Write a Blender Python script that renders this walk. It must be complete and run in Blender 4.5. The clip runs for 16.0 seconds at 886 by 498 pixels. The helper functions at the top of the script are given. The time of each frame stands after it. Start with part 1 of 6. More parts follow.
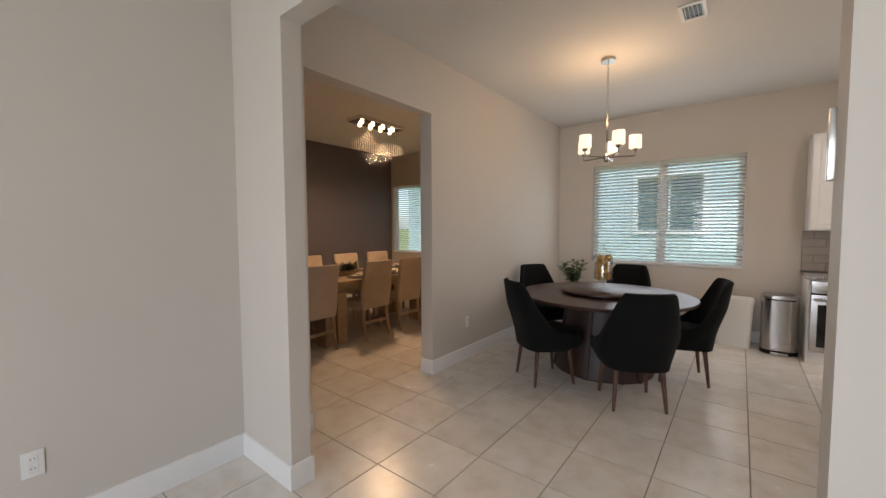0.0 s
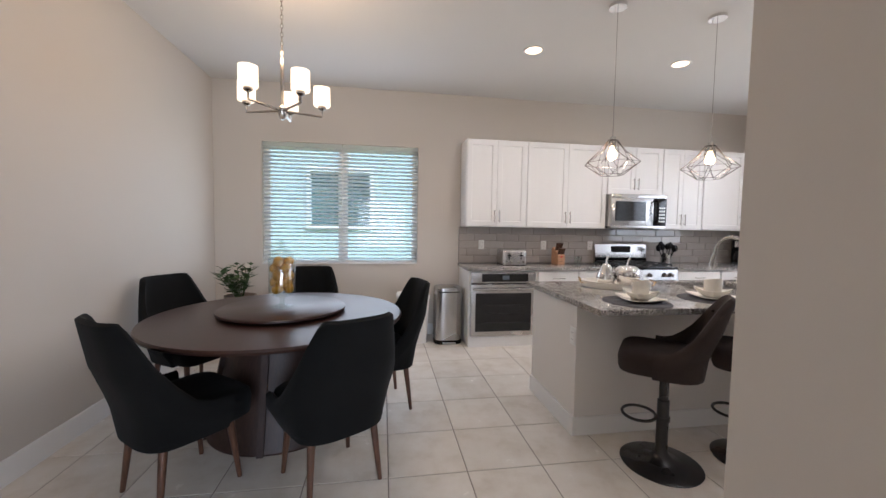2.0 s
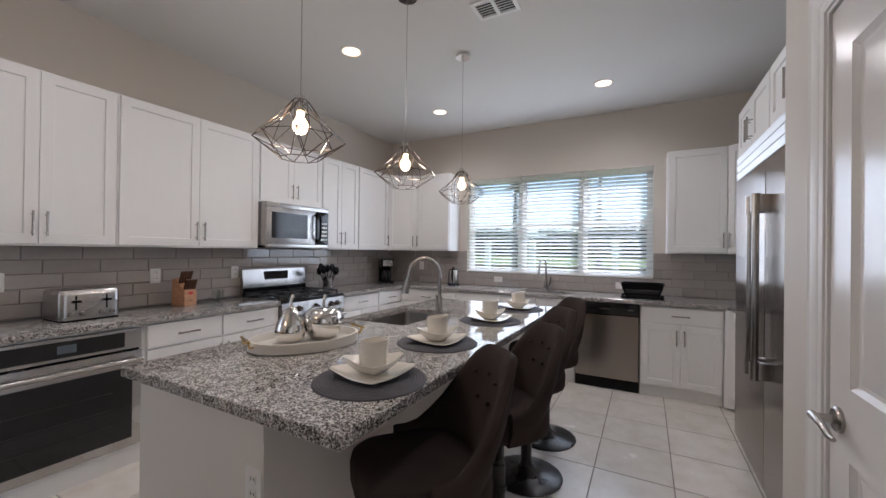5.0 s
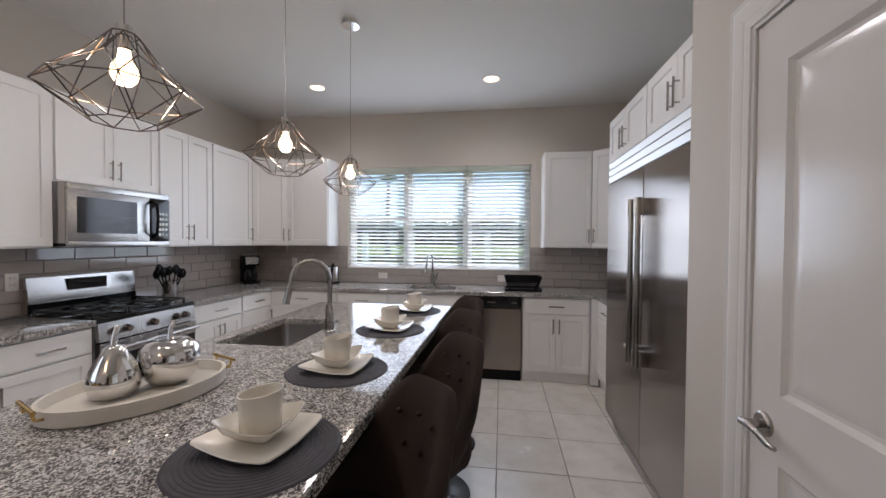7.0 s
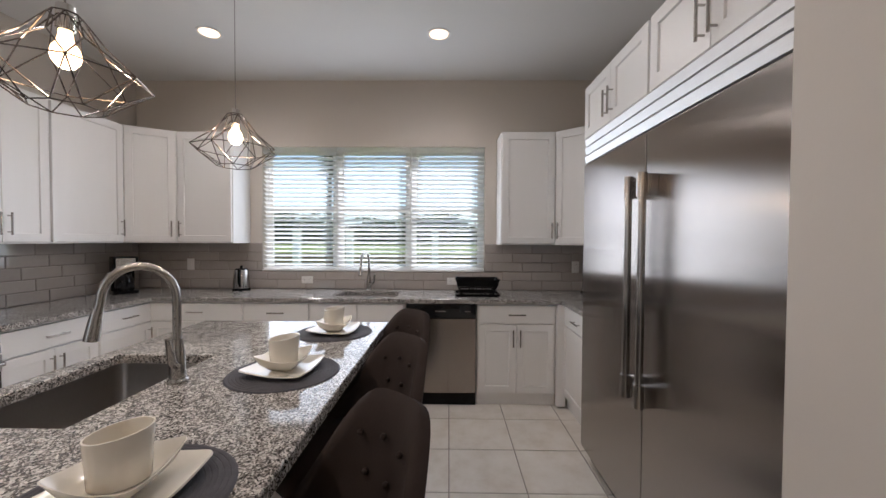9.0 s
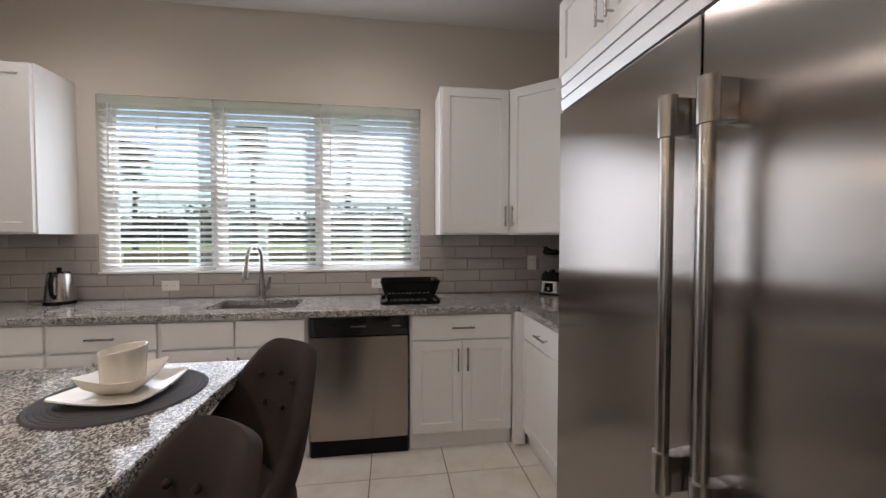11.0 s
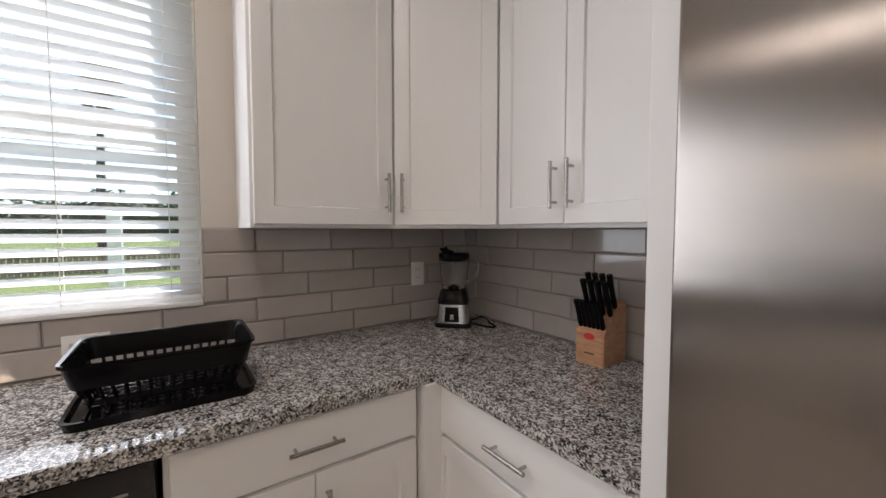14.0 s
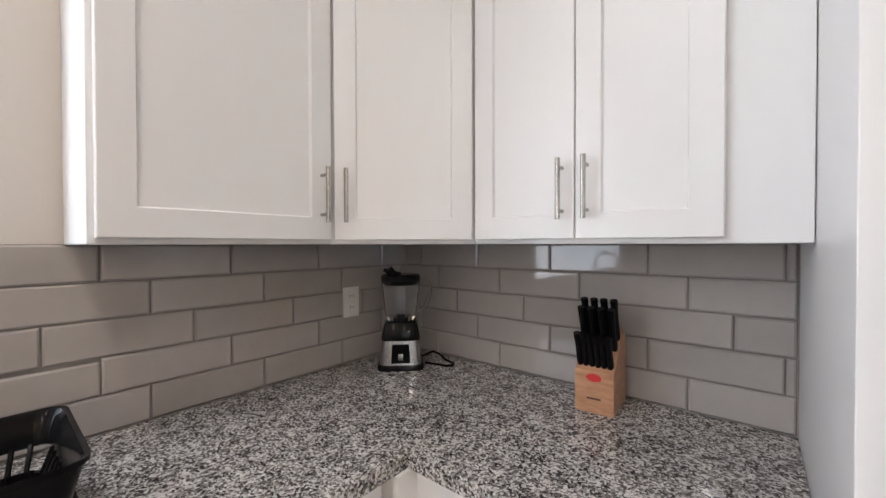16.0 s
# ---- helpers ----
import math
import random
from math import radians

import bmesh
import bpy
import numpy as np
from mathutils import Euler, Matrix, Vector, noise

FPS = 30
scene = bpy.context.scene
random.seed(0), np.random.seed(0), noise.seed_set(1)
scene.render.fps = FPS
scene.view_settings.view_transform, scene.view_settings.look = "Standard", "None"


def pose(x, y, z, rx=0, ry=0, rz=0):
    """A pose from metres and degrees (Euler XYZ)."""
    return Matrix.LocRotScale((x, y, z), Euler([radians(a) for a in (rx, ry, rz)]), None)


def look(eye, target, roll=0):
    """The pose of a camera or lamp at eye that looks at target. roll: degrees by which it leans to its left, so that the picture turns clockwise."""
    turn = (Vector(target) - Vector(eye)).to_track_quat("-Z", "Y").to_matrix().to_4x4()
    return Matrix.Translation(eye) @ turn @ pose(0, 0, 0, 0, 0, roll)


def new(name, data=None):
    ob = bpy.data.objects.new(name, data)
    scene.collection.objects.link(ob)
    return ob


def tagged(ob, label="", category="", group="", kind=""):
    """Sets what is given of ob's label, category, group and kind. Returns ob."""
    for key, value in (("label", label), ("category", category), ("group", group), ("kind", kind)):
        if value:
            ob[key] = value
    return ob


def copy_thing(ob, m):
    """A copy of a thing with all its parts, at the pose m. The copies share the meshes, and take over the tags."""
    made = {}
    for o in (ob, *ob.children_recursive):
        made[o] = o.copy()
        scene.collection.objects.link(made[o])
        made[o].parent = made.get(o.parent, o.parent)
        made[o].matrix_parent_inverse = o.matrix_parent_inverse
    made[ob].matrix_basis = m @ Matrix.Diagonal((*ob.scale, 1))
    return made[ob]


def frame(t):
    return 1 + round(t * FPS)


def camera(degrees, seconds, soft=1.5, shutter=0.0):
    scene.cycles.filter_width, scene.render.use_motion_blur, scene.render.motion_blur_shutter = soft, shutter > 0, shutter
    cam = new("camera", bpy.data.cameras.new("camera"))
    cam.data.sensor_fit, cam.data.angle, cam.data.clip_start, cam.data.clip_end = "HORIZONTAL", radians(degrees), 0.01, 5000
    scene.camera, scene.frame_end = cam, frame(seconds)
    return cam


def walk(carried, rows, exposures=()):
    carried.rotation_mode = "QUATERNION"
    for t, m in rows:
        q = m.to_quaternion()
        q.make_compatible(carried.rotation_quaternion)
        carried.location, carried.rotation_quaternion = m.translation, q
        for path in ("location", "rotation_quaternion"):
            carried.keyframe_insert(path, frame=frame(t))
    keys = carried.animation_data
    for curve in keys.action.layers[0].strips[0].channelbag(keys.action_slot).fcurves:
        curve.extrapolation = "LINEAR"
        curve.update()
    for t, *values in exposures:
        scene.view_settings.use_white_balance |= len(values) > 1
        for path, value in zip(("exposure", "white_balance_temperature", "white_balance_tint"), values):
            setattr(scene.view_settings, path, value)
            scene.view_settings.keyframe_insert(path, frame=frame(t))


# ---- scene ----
cam = camera(98.9, 16.0)
PATH = [
    (0, (0.17, 0.004, 1.413), (-1.064, 1.575, 1.304), -0.2),
    (0.5, (-0.044, 0.296, 1.389), (-0.912, 2.094, 1.272), 0.2),
    (1, (-0.154, 0.621, 1.382), (-0.623, 2.562, 1.259), 0.5),
    (1.5, (-0.202, 0.937, 1.374), (-0.313, 2.93, 1.252), 0.7),
    (2, (-0.221, 1.254, 1.365), (0.091, 3.226, 1.248), 0.9),
    (2.5, (-0.138, 1.568, 1.369), (0.571, 3.435, 1.264), 0.8),
    (3, (-0.069, 1.814, 1.402), (0.95, 3.532, 1.306), 0.9),
    (3.5, (0.006, 2.027, 1.415), (1.332, 3.523, 1.36), 0.9),
    (4, (0.131, 2.221, 1.383), (1.687, 3.477, 1.365), 0.9),
    (4.5, (0.227, 2.36, 1.373), (1.885, 3.478, 1.381), 0.8),
    (5, (0.283, 2.529, 1.371), (2.046, 3.474, 1.381), 0.7),
    (7.5, (0.632, 2.809, 1.439), (2.619, 3.03, 1.393), 0.3),
    (8, (0.826, 2.831, 1.433), (2.818, 3.006, 1.387), 0.2),
    (8.5, (1.059, 2.844, 1.411), (3.055, 2.968, 1.368), 0.3),
    (9, (1.241, 2.82, 1.41), (3.24, 2.85, 1.364), 0.3),
    (11.5, (2.319, 2.684, 1.339), (4.288, 2.338, 1.276), 0.1),
    (12, (2.542, 2.678, 1.337), (4.495, 2.254, 1.27), 0.3),
    (12.5, (2.798, 2.674, 1.345), (4.713, 2.104, 1.268), 0.5),
    (13, (3.051, 2.641, 1.358), (4.883, 1.846, 1.258), 0.4),
    (13.5, (3.26, 2.586, 1.346), (5.011, 1.624, 1.258), 0.3),
    (14, (3.42, 2.534, 1.363), (5.055, 1.386, 1.265), 0.0),
    (14.5, (3.55, 2.5, 1.348), (5.026, 1.153, 1.266), -0.1),
    (15, (3.652, 2.466, 1.355), (4.989, 0.98, 1.285), -0.0),
    (15.5, (3.76, 2.43, 1.359), (5.032, 0.887, 1.308), -0.1),
    (16, (3.824, 2.46, 1.37), (5.099, 0.919, 1.346), -0.1),
]
walk(cam, [(t, look(eye, target, roll)) for t, eye, target, roll in PATH],
     exposures=[(0.0, 1.45, 6250, 14), (0.5, 1.68, 5850, 13), (1.0, 1.98, 5550, 12), (1.5, 1.95, 5650, 14), (3.0, 1.6, 5450, 14), (7.5, 1.22, 5550, 14), (9.0, 1.24, 5750, 14), (12.0, 1.18, 6000, 15), (14.0, 1.45, 6050, 15), (15.0, 1.78, 5750, 14), (16.0, 2.05, 5800, 13)])

# ---- light ----
SUN_ELEV, SUN_AZ = 56.0, -42.0     # sun stands in the south-east, high
world = bpy.data.worlds.new("sky_world")
scene.world = world
world.use_nodes = True
wn = world.node_tree.nodes
sky = wn.new("ShaderNodeTexSky")
sky.sky_type = "NISHITA"
sky.sun_disc = False
sky.sun_elevation = radians(SUN_ELEV)
sky.sun_rotation = radians(90 - SUN_AZ)
wn["Background"].inputs["Strength"].default_value = 0.125
haze = wn.new("ShaderNodeHueSaturation")
haze.inputs["Saturation"].default_value = 0.65
world.node_tree.links.new(sky.outputs["Color"], haze.inputs["Color"])
world.node_tree.links.new(haze.outputs["Color"], wn["Background"].inputs["Color"])

sun_data = bpy.data.lights.new("sun", "SUN")
sun_data.energy, sun_data.angle, sun_data.color = 3.2, radians(0.6), (1.0, 0.95, 0.87)
sun = new("sun", sun_data)
sun_dir = Vector((math.cos(radians(SUN_ELEV)) * math.cos(radians(SUN_AZ)), math.cos(radians(SUN_ELEV)) * math.sin(radians(SUN_AZ)), math.sin(radians(SUN_ELEV))))
sun.matrix_world = look(sun_dir * 40, (0, 0, 0))

# sky light through the living room window behind the walk
sky_lamp = bpy.data.lights.new("living_window_light", "AREA")
sky_lamp.shape, sky_lamp.size, sky_lamp.size_y, sky_lamp.energy, sky_lamp.color = "RECTANGLE", 2.7, 1.8, 32.0, (0.92, 0.96, 1.0)
new("living_window_light", sky_lamp).matrix_world = look((0.2, -3.62, 1.45), (0.2, 0.0, 1.45))


# sky light in the openings of the breakfast and kitchen windows
for name, at, to, w, h, watts in (("breakfast_window_light", (-0.695, 5.955, 1.63), (-0.695, 0, 1.63), 1.7, 1.3, 3.8), ("kitchen_window_light", (5.025, 3.58, 1.70), (0, 3.58, 1.70), 2.1, 1.15, 6.4)):
    data = bpy.data.lights.new(name, "AREA")
    data.shape, data.size, data.size_y, data.energy, data.color = "RECTANGLE", w, h, watts, (0.96, 0.98, 1.0)
    new(name, data).matrix_world = look(at, to)

CAN_W, PENDANT_W, CHAND_W, DINING_W = 13.8, 1.8, 4.9, 95.0


def point_lamp(name, loc, watts, radius, color):
    data = bpy.data.lights.new(name, "POINT")
    data.energy, data.shadow_soft_size, data.color = watts, radius, color
    ob = new(name, data)
    ob.location = loc
    return ob


def spot_lamp(name, loc, watts, radius, color, angle):
    data = bpy.data.lights.new(name, "SPOT")
    data.energy, data.shadow_soft_size, data.color = watts, radius, color
    data.spot_size, data.spot_blend = radians(angle), 0.8
    ob = new(name, data)
    ob.location = loc
    return ob


# ---- materials ----
def nodes_of(name):
    m = bpy.data.materials.new(name)
    m.use_nodes = True
    return m, m.node_tree.nodes, m.node_tree.links, m.node_tree.nodes["Principled BSDF"]


def mapped(n, l, scale=(1, 1, 1)):
    tc, mp = n.new("ShaderNodeTexCoord"), n.new("ShaderNodeMapping")
    mp.inputs["Scale"].default_value = scale
    l.new(tc.outputs["Object"], mp.inputs["Vector"])
    return mp.outputs["Vector"]


def noise_node(n, l, vec, scale, detail=4.0, rough=0.55):
    t = n.new("ShaderNodeTexNoise")
    t.inputs["Scale"].default_value, t.inputs["Detail"].default_value, t.inputs["Roughness"].default_value = scale, detail, rough
    l.new(vec, t.inputs["Vector"])
    return t.outputs["Fac"]


def ramp(n, l, fac, stops, constant=False):
    r = n.new("ShaderNodeValToRGB")
    if constant:
        r.color_ramp.interpolation = "CONSTANT"
    els = r.color_ramp.elements
    while len(els) < len(stops):
        els.new(0.5)
    for e, (p, c) in zip(els, stops):
        e.position, e.color = p, (*c, 1)
    l.new(fac, r.inputs["Fac"])
    return r.outputs["Color"]


def span(n, l, fac, lo, hi):
    r = n.new("ShaderNodeMapRange")
    r.inputs["To Min"].default_value, r.inputs["To Max"].default_value = lo, hi
    l.new(fac, r.inputs["Value"])
    return r.outputs["Result"]


def bump(n, l, bs, fac, strength, dist):
    b = n.new("ShaderNodeBump")
    b.inputs["Strength"].default_value, b.inputs["Distance"].default_value = strength, dist
    l.new(fac, b.inputs["Height"])
    l.new(b.outputs["Normal"], bs.inputs["Normal"])


def surface(name, color, rough, metal=0.0, var=0.06, scale=3.0, grain=120.0, relief=0.15, dist=0.001, stretch=(1, 1, 1), per_object=0.0, rough_var=0.05, sheen=0.0, coat=0.0):
    """A plain surface with blotches at one scale, grain at another and fine relief."""
    m, n, l, bs = nodes_of(name)
    v = mapped(n, l, stretch)
    big, small = noise_node(n, l, v, scale, 3), noise_node(n, l, v, grain, 2)
    mix = n.new("ShaderNodeMath")
    mix.operation = "MULTIPLY_ADD"
    l.new(small, mix.inputs[0])
    mix.inputs[1].default_value = 0.35
    l.new(big, mix.inputs[2])
    dark, light = [c * (1 - var) for c in color], [min(1, c * (1 + var)) for c in color]
    col = ramp(n, l, mix.outputs[0], [(0.35, dark), (1.0, light)])
    if per_object:
        info, hsv = n.new("ShaderNodeObjectInfo"), n.new("ShaderNodeHueSaturation")
        l.new(span(n, l, info.outputs["Random"], 1 - per_object, 1 + per_object), hsv.inputs["Value"])
        l.new(col, hsv.inputs["Color"])
        col = hsv.outputs["Color"]
    l.new(col, bs.inputs["Base Color"])
    l.new(span(n, l, big, max(0.02, rough - rough_var), min(1, rough + rough_var)), bs.inputs["Roughness"])
    bs.inputs["Metallic"].default_value = metal
    bs.inputs["Sheen Weight"].default_value = sheen
    bs.inputs["Coat Weight"].default_value = coat
    if relief:
        bump(n, l, bs, small, relief, dist)
    return m


def emitter(name, color, strength):
    m, n, l, bs = nodes_of(name)
    bs.inputs["Base Color"].default_value = (0.9, 0.88, 0.84, 1)
    bs.inputs["Emission Color"].default_value = (*color, 1)
    bs.inputs["Emission Strength"].default_value = strength
    return m


def glass(name, tint, rough=0.0, thin=True, gloss=0.05):
    m, n, l, bs = nodes_of(name)
    if thin:
        n.remove(bs)
        out = n["Material Output"]
        tr, gl, mx = n.new("ShaderNodeBsdfTransparent"), n.new("ShaderNodeBsdfGlossy"), n.new("ShaderNodeMixShader")
        tr.inputs["Color"].default_value = (*tint, 1)
        gl.inputs["Roughness"].default_value = 0.02
        mx.inputs[0].default_value = gloss
        l.new(tr.outputs[0], mx.inputs[1]), l.new(gl.outputs[0], mx.inputs[2])
        l.new(mx.outputs[0], out.inputs["Surface"])
    else:
        bs.inputs["Base Color"].default_value = (*tint, 1)
        bs.inputs["Transmission Weight"].default_value = 1.0
        bs.inputs["Roughness"].default_value = rough
        bs.inputs["IOR"].default_value = 1.45
    return m


def granite():
    m, n, l, bs = nodes_of("granite")
    v = mapped(n, l)
    warp = n.new("ShaderNodeTexNoise")
    warp.inputs["Scale"].default_value = 60
    l.new(v, warp.inputs["Vector"])
    add = n.new("ShaderNodeVectorMath")
    add.operation = "MULTIPLY_ADD"
    l.new(warp.outputs["Color"], add.inputs[0])
    add.inputs[1].default_value = (0.013, 0.013, 0.013)
    l.new(v, add.inputs[2])
    vo = n.new("ShaderNodeTexVoronoi")
    vo.inputs["Scale"].default_value = 225
    l.new(add.outputs[0], vo.inputs["Vector"])
    sep = n.new("ShaderNodeSeparateColor")
    l.new(vo.outputs["Color"], sep.inputs[0])
    flow = noise_node(n, l, v, 26, 3)
    shift = n.new("ShaderNodeMath")
    shift.operation = "MULTIPLY_ADD"
    l.new(flow, shift.inputs[0])
    shift.inputs[1].default_value = 0.9
    l.new(sep.outputs[0], shift.inputs[2])
    half = n.new("ShaderNodeMath")
    half.operation = "MULTIPLY"
    half.inputs[1].default_value = 0.50
    l.new(shift.outputs[0], half.inputs[0])
    col = ramp(n, l, half.outputs[0], [(0.0, (0.010, 0.010, 0.011)), (0.24, (0.04, 0.038, 0.037)), (0.32, (0.13, 0.12, 0.11)), (0.43, (0.29, 0.27, 0.25)),
                                       (0.55, (0.52, 0.50, 0.475)), (0.68, (0.66, 0.63, 0.59)), (0.79, (0.38, 0.29, 0.22))], True)
    l.new(col, bs.inputs["Base Color"])
    bs.inputs["Roughness"].default_value = 0.07
    return m


def steel(name, color, rough, stretch, brushed=0.0, axis="Z"):
    m, n, l, bs = nodes_of(name)
    v = mapped(n, l, stretch)
    a, b = noise_node(n, l, v, 60, 3), noise_node(n, l, mapped(n, l), 1.5, 2)
    l.new(ramp(n, l, a, [(0.3, [c * 0.93 for c in color]), (0.7, color)]), bs.inputs["Base Color"])
    l.new(span(n, l, b, rough - 0.03, rough + 0.03), bs.inputs["Roughness"])
    bs.inputs["Metallic"].default_value = 1.0
    bump(n, l, bs, a, 0.05, 0.0004)
    if brushed:
        tg = n.new("ShaderNodeCombineXYZ")
        tg.inputs["XYZ".index(axis)].default_value = 1.0
        bs.inputs["Anisotropic"].default_value = brushed
        l.new(tg.outputs[0], bs.inputs["Tangent"])
    return m


def wood(name, dark, light, rough, stretch):
    m, n, l, bs = nodes_of(name)
    v = mapped(n, l, stretch)
    a, b = noise_node(n, l, v, 9, 6, 0.65), noise_node(n, l, v, 60, 3)
    col = ramp(n, l, a, [(0.32, dark), (0.68, light)])
    l.new(col, bs.inputs["Base Color"])
    l.new(span(n, l, b, rough - 0.08, rough + 0.08), bs.inputs["Roughness"])
    bump(n, l, bs, b, 0.12, 0.0006)
    return m


def tile_floor():
    m, n, l, bs = nodes_of("floor_tile")
    v = mapped(n, l)
    info = n.new("ShaderNodeObjectInfo")
    off = n.new("ShaderNodeVectorMath")
    off.operation = "ADD"
    comb = n.new("ShaderNodeCombineXYZ")
    l.new(span(n, l, info.outputs["Random"], 0, 40), comb.inputs[2])
    l.new(v, off.inputs[0]), l.new(comb.outputs[0], off.inputs[1])
    cloud, fine = noise_node(n, l, off.outputs[0], 5.5, 6, 0.62), noise_node(n, l, off.outputs[0], 70, 3)
    col = ramp(n, l, cloud, [(0.30, (0.64, 0.585, 0.51)), (0.50, (0.72, 0.675, 0.61)), (0.72, (0.77, 0.735, 0.68))])
    hsv = n.new("ShaderNodeHueSaturation")
    l.new(span(n, l, info.outputs["Random"], 0.95, 1.04), hsv.inputs["Value"])
    l.new(col, hsv.inputs["Color"])
    l.new(hsv.outputs["Color"], bs.inputs["Base Color"])
    l.new(span(n, l, cloud, 0.17, 0.32), bs.inputs["Roughness"])
    bump(n, l, bs, fine, 0.05, 0.0008)
    return m


def painting_mat():
    m, n, l, bs = nodes_of("abstract_painting")
    v = mapped(n, l, (1, 1.2, 9))
    a = noise_node(n, l, v, 1.6, 5, 0.6)
    col = ramp(n, l, a, [(0.30, (0.02, 0.02, 0.06)), (0.42, (0.05, 0.07, 0.22)), (0.50, (0.16, 0.06, 0.10)), (0.58, (0.45, 0.20, 0.12)), (0.64, (0.55, 0.42, 0.36)), (0.72, (0.06, 0.05, 0.12))])
    l.new(col, bs.inputs["Base Color"])
    bs.inputs["Roughness"].default_value = 0.5
    bump(n, l, bs, a, 0.2, 0.002)
    return m


M = {}
M["wall"] = surface("wall_paint", (0.60, 0.552, 0.495), 0.62, var=0.02, scale=0.8, grain=160, relief=0.10, dist=0.0015)
M["island"] = surface("island_paint", (0.72, 0.68, 0.63), 0.5, var=0.02, scale=0.8, grain=160, relief=0.08, dist=0.0015)
M["accent"] = surface("accent_wall_paint", (0.13, 0.115, 0.135), 0.6, var=0.04, scale=0.8, grain=160, relief=0.10, dist=0.0015)
M["ceiling"] = surface("ceiling_paint", (0.70, 0.69, 0.67), 0.8, var=0.015, scale=1.0, grain=90, relief=0.25, dist=0.002)
M["trim"] = surface("trim_paint", (0.78, 0.77, 0.75), 0.32, var=0.015, scale=2, grain=90, relief=0.03)
M["door_paint"] = surface("door_paint", (0.74, 0.71, 0.68), 0.22, var=0.02, scale=2, grain=40, relief=0.04, stretch=(6, 6, 1))
M["cabinet"] = surface("cabinet_paint", (0.80, 0.79, 0.775), 0.34, var=0.015, scale=2, grain=70, relief=0.04, stretch=(5, 5, 1))
M["granite"] = granite()
M["tile"] = tile_floor()
M["grout"] = surface("floor_grout", (0.24, 0.21, 0.18), 0.85, var=0.15, scale=6, grain=200)
M["splash"] = surface("backsplash_tile", (0.415, 0.38, 0.35), 0.06, var=0.07, scale=5, grain=30, relief=0.012, per_object=0.06, coat=0.3, rough_var=0.02)
M["splash_grout"] = surface("backsplash_grout", (0.26, 0.235, 0.215), 0.8, var=0.08)
M["steel"] = steel("brushed_steel", (0.48, 0.465, 0.45), 0.27, (0.6, 0.6, 22))
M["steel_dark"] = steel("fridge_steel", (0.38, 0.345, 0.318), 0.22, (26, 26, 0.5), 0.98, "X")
M["steel_washer"] = steel("dishwasher_steel", (0.38, 0.335, 0.295), 0.20, (0.5, 0.5, 26), 0.85, "Z")
# grille steel made paler: the window's reflection is put into its colour
M["steel_window_lit"] = steel("grille_steel_window_sheen", (0.80, 0.79, 0.78), 0.48, (0.6, 0.6, 22))
M["wire"] = steel("dark_chrome_wire", (0.20, 0.17, 0.155), 0.25, (3, 3, 3))
M["nickel"] = steel("satin_nickel", (0.43, 0.41, 0.385), 0.24, (3, 3, 3))
M["chrome"] = steel("polished_chrome", (0.78, 0.77, 0.76), 0.07, (3, 3, 3))
M["bronze"] = steel("dark_bronze", (0.20, 0.14, 0.10), 0.35, (3, 3, 3))
M["brass"] = steel("gold_metal", (0.70, 0.47, 0.16), 0.2, (3, 3, 3))
M["black_gloss"] = surface("black_glass", (0.012, 0.012, 0.013), 0.06, var=0.1, relief=0.0)
M["black_plastic"] = surface("black_plastic", (0.006, 0.006, 0.0065), 0.12, var=0.1, relief=0.05)
M["black_metal"] = surface("black_powder_coat", (0.018, 0.017, 0.017), 0.28, var=0.1, grain=200, relief=0.05)
M["iron"] = surface("cast_iron", (0.02, 0.02, 0.02), 0.6, var=0.15, grain=240, relief=0.3)
M["white_plastic"] = surface("white_plastic", (0.78, 0.77, 0.74), 0.35, var=0.02, relief=0.02)
M["porcelain"] = surface("cream_porcelain", (0.80, 0.76, 0.68), 0.12, var=0.02, relief=0.01)
M["charcoal"] = surface("charcoal_fabric", (0.0065, 0.0068, 0.0067), 0.9, var=0.25, scale=10, grain=420, relief=0.4, dist=0.0012, sheen=0.03)
M["velvet"] = surface("brown_grey_velvet", (0.040, 0.030, 0.027), 0.8, var=0.3, scale=6, grain=380, relief=0.3, dist=0.001, sheen=0.0)
M["beige_fabric"] = surface("beige_linen", (0.46, 0.37, 0.28), 0.85, var=0.10, scale=6, grain=400, relief=0.35, dist=0.001, sheen=0.15)
for key in ("charcoal", "velvet", "black_plastic"):
    M[key].node_tree.nodes["Principled BSDF"].inputs["Specular IOR Level"].default_value = 0.15
M["walnut"] = wood("dark_walnut", (0.022, 0.010, 0.007), (0.056, 0.024, 0.016), 0.36, (1, 8, 8))
M["walnut_drum"] = wood("walnut_drum", (0.020, 0.009, 0.006), (0.045, 0.020, 0.013), 0.5, (8, 8, 1))
M["walnut_leg"] = wood("walnut_leg", (0.05, 0.022, 0.012), (0.13, 0.06, 0.035), 0.35, (8, 8, 1))
M["oak"] = wood("washed_oak", (0.27, 0.19, 0.115), (0.42, 0.31, 0.20), 0.5, (8, 1, 8))
M["block"] = wood("knife_block_wood", (0.40, 0.20, 0.10), (0.60, 0.34, 0.19), 0.4, (3, 3, 14))
M["frame_wood"] = wood("light_frame_wood", (0.40, 0.29, 0.18), (0.58, 0.45, 0.30), 0.45, (4, 4, 4))
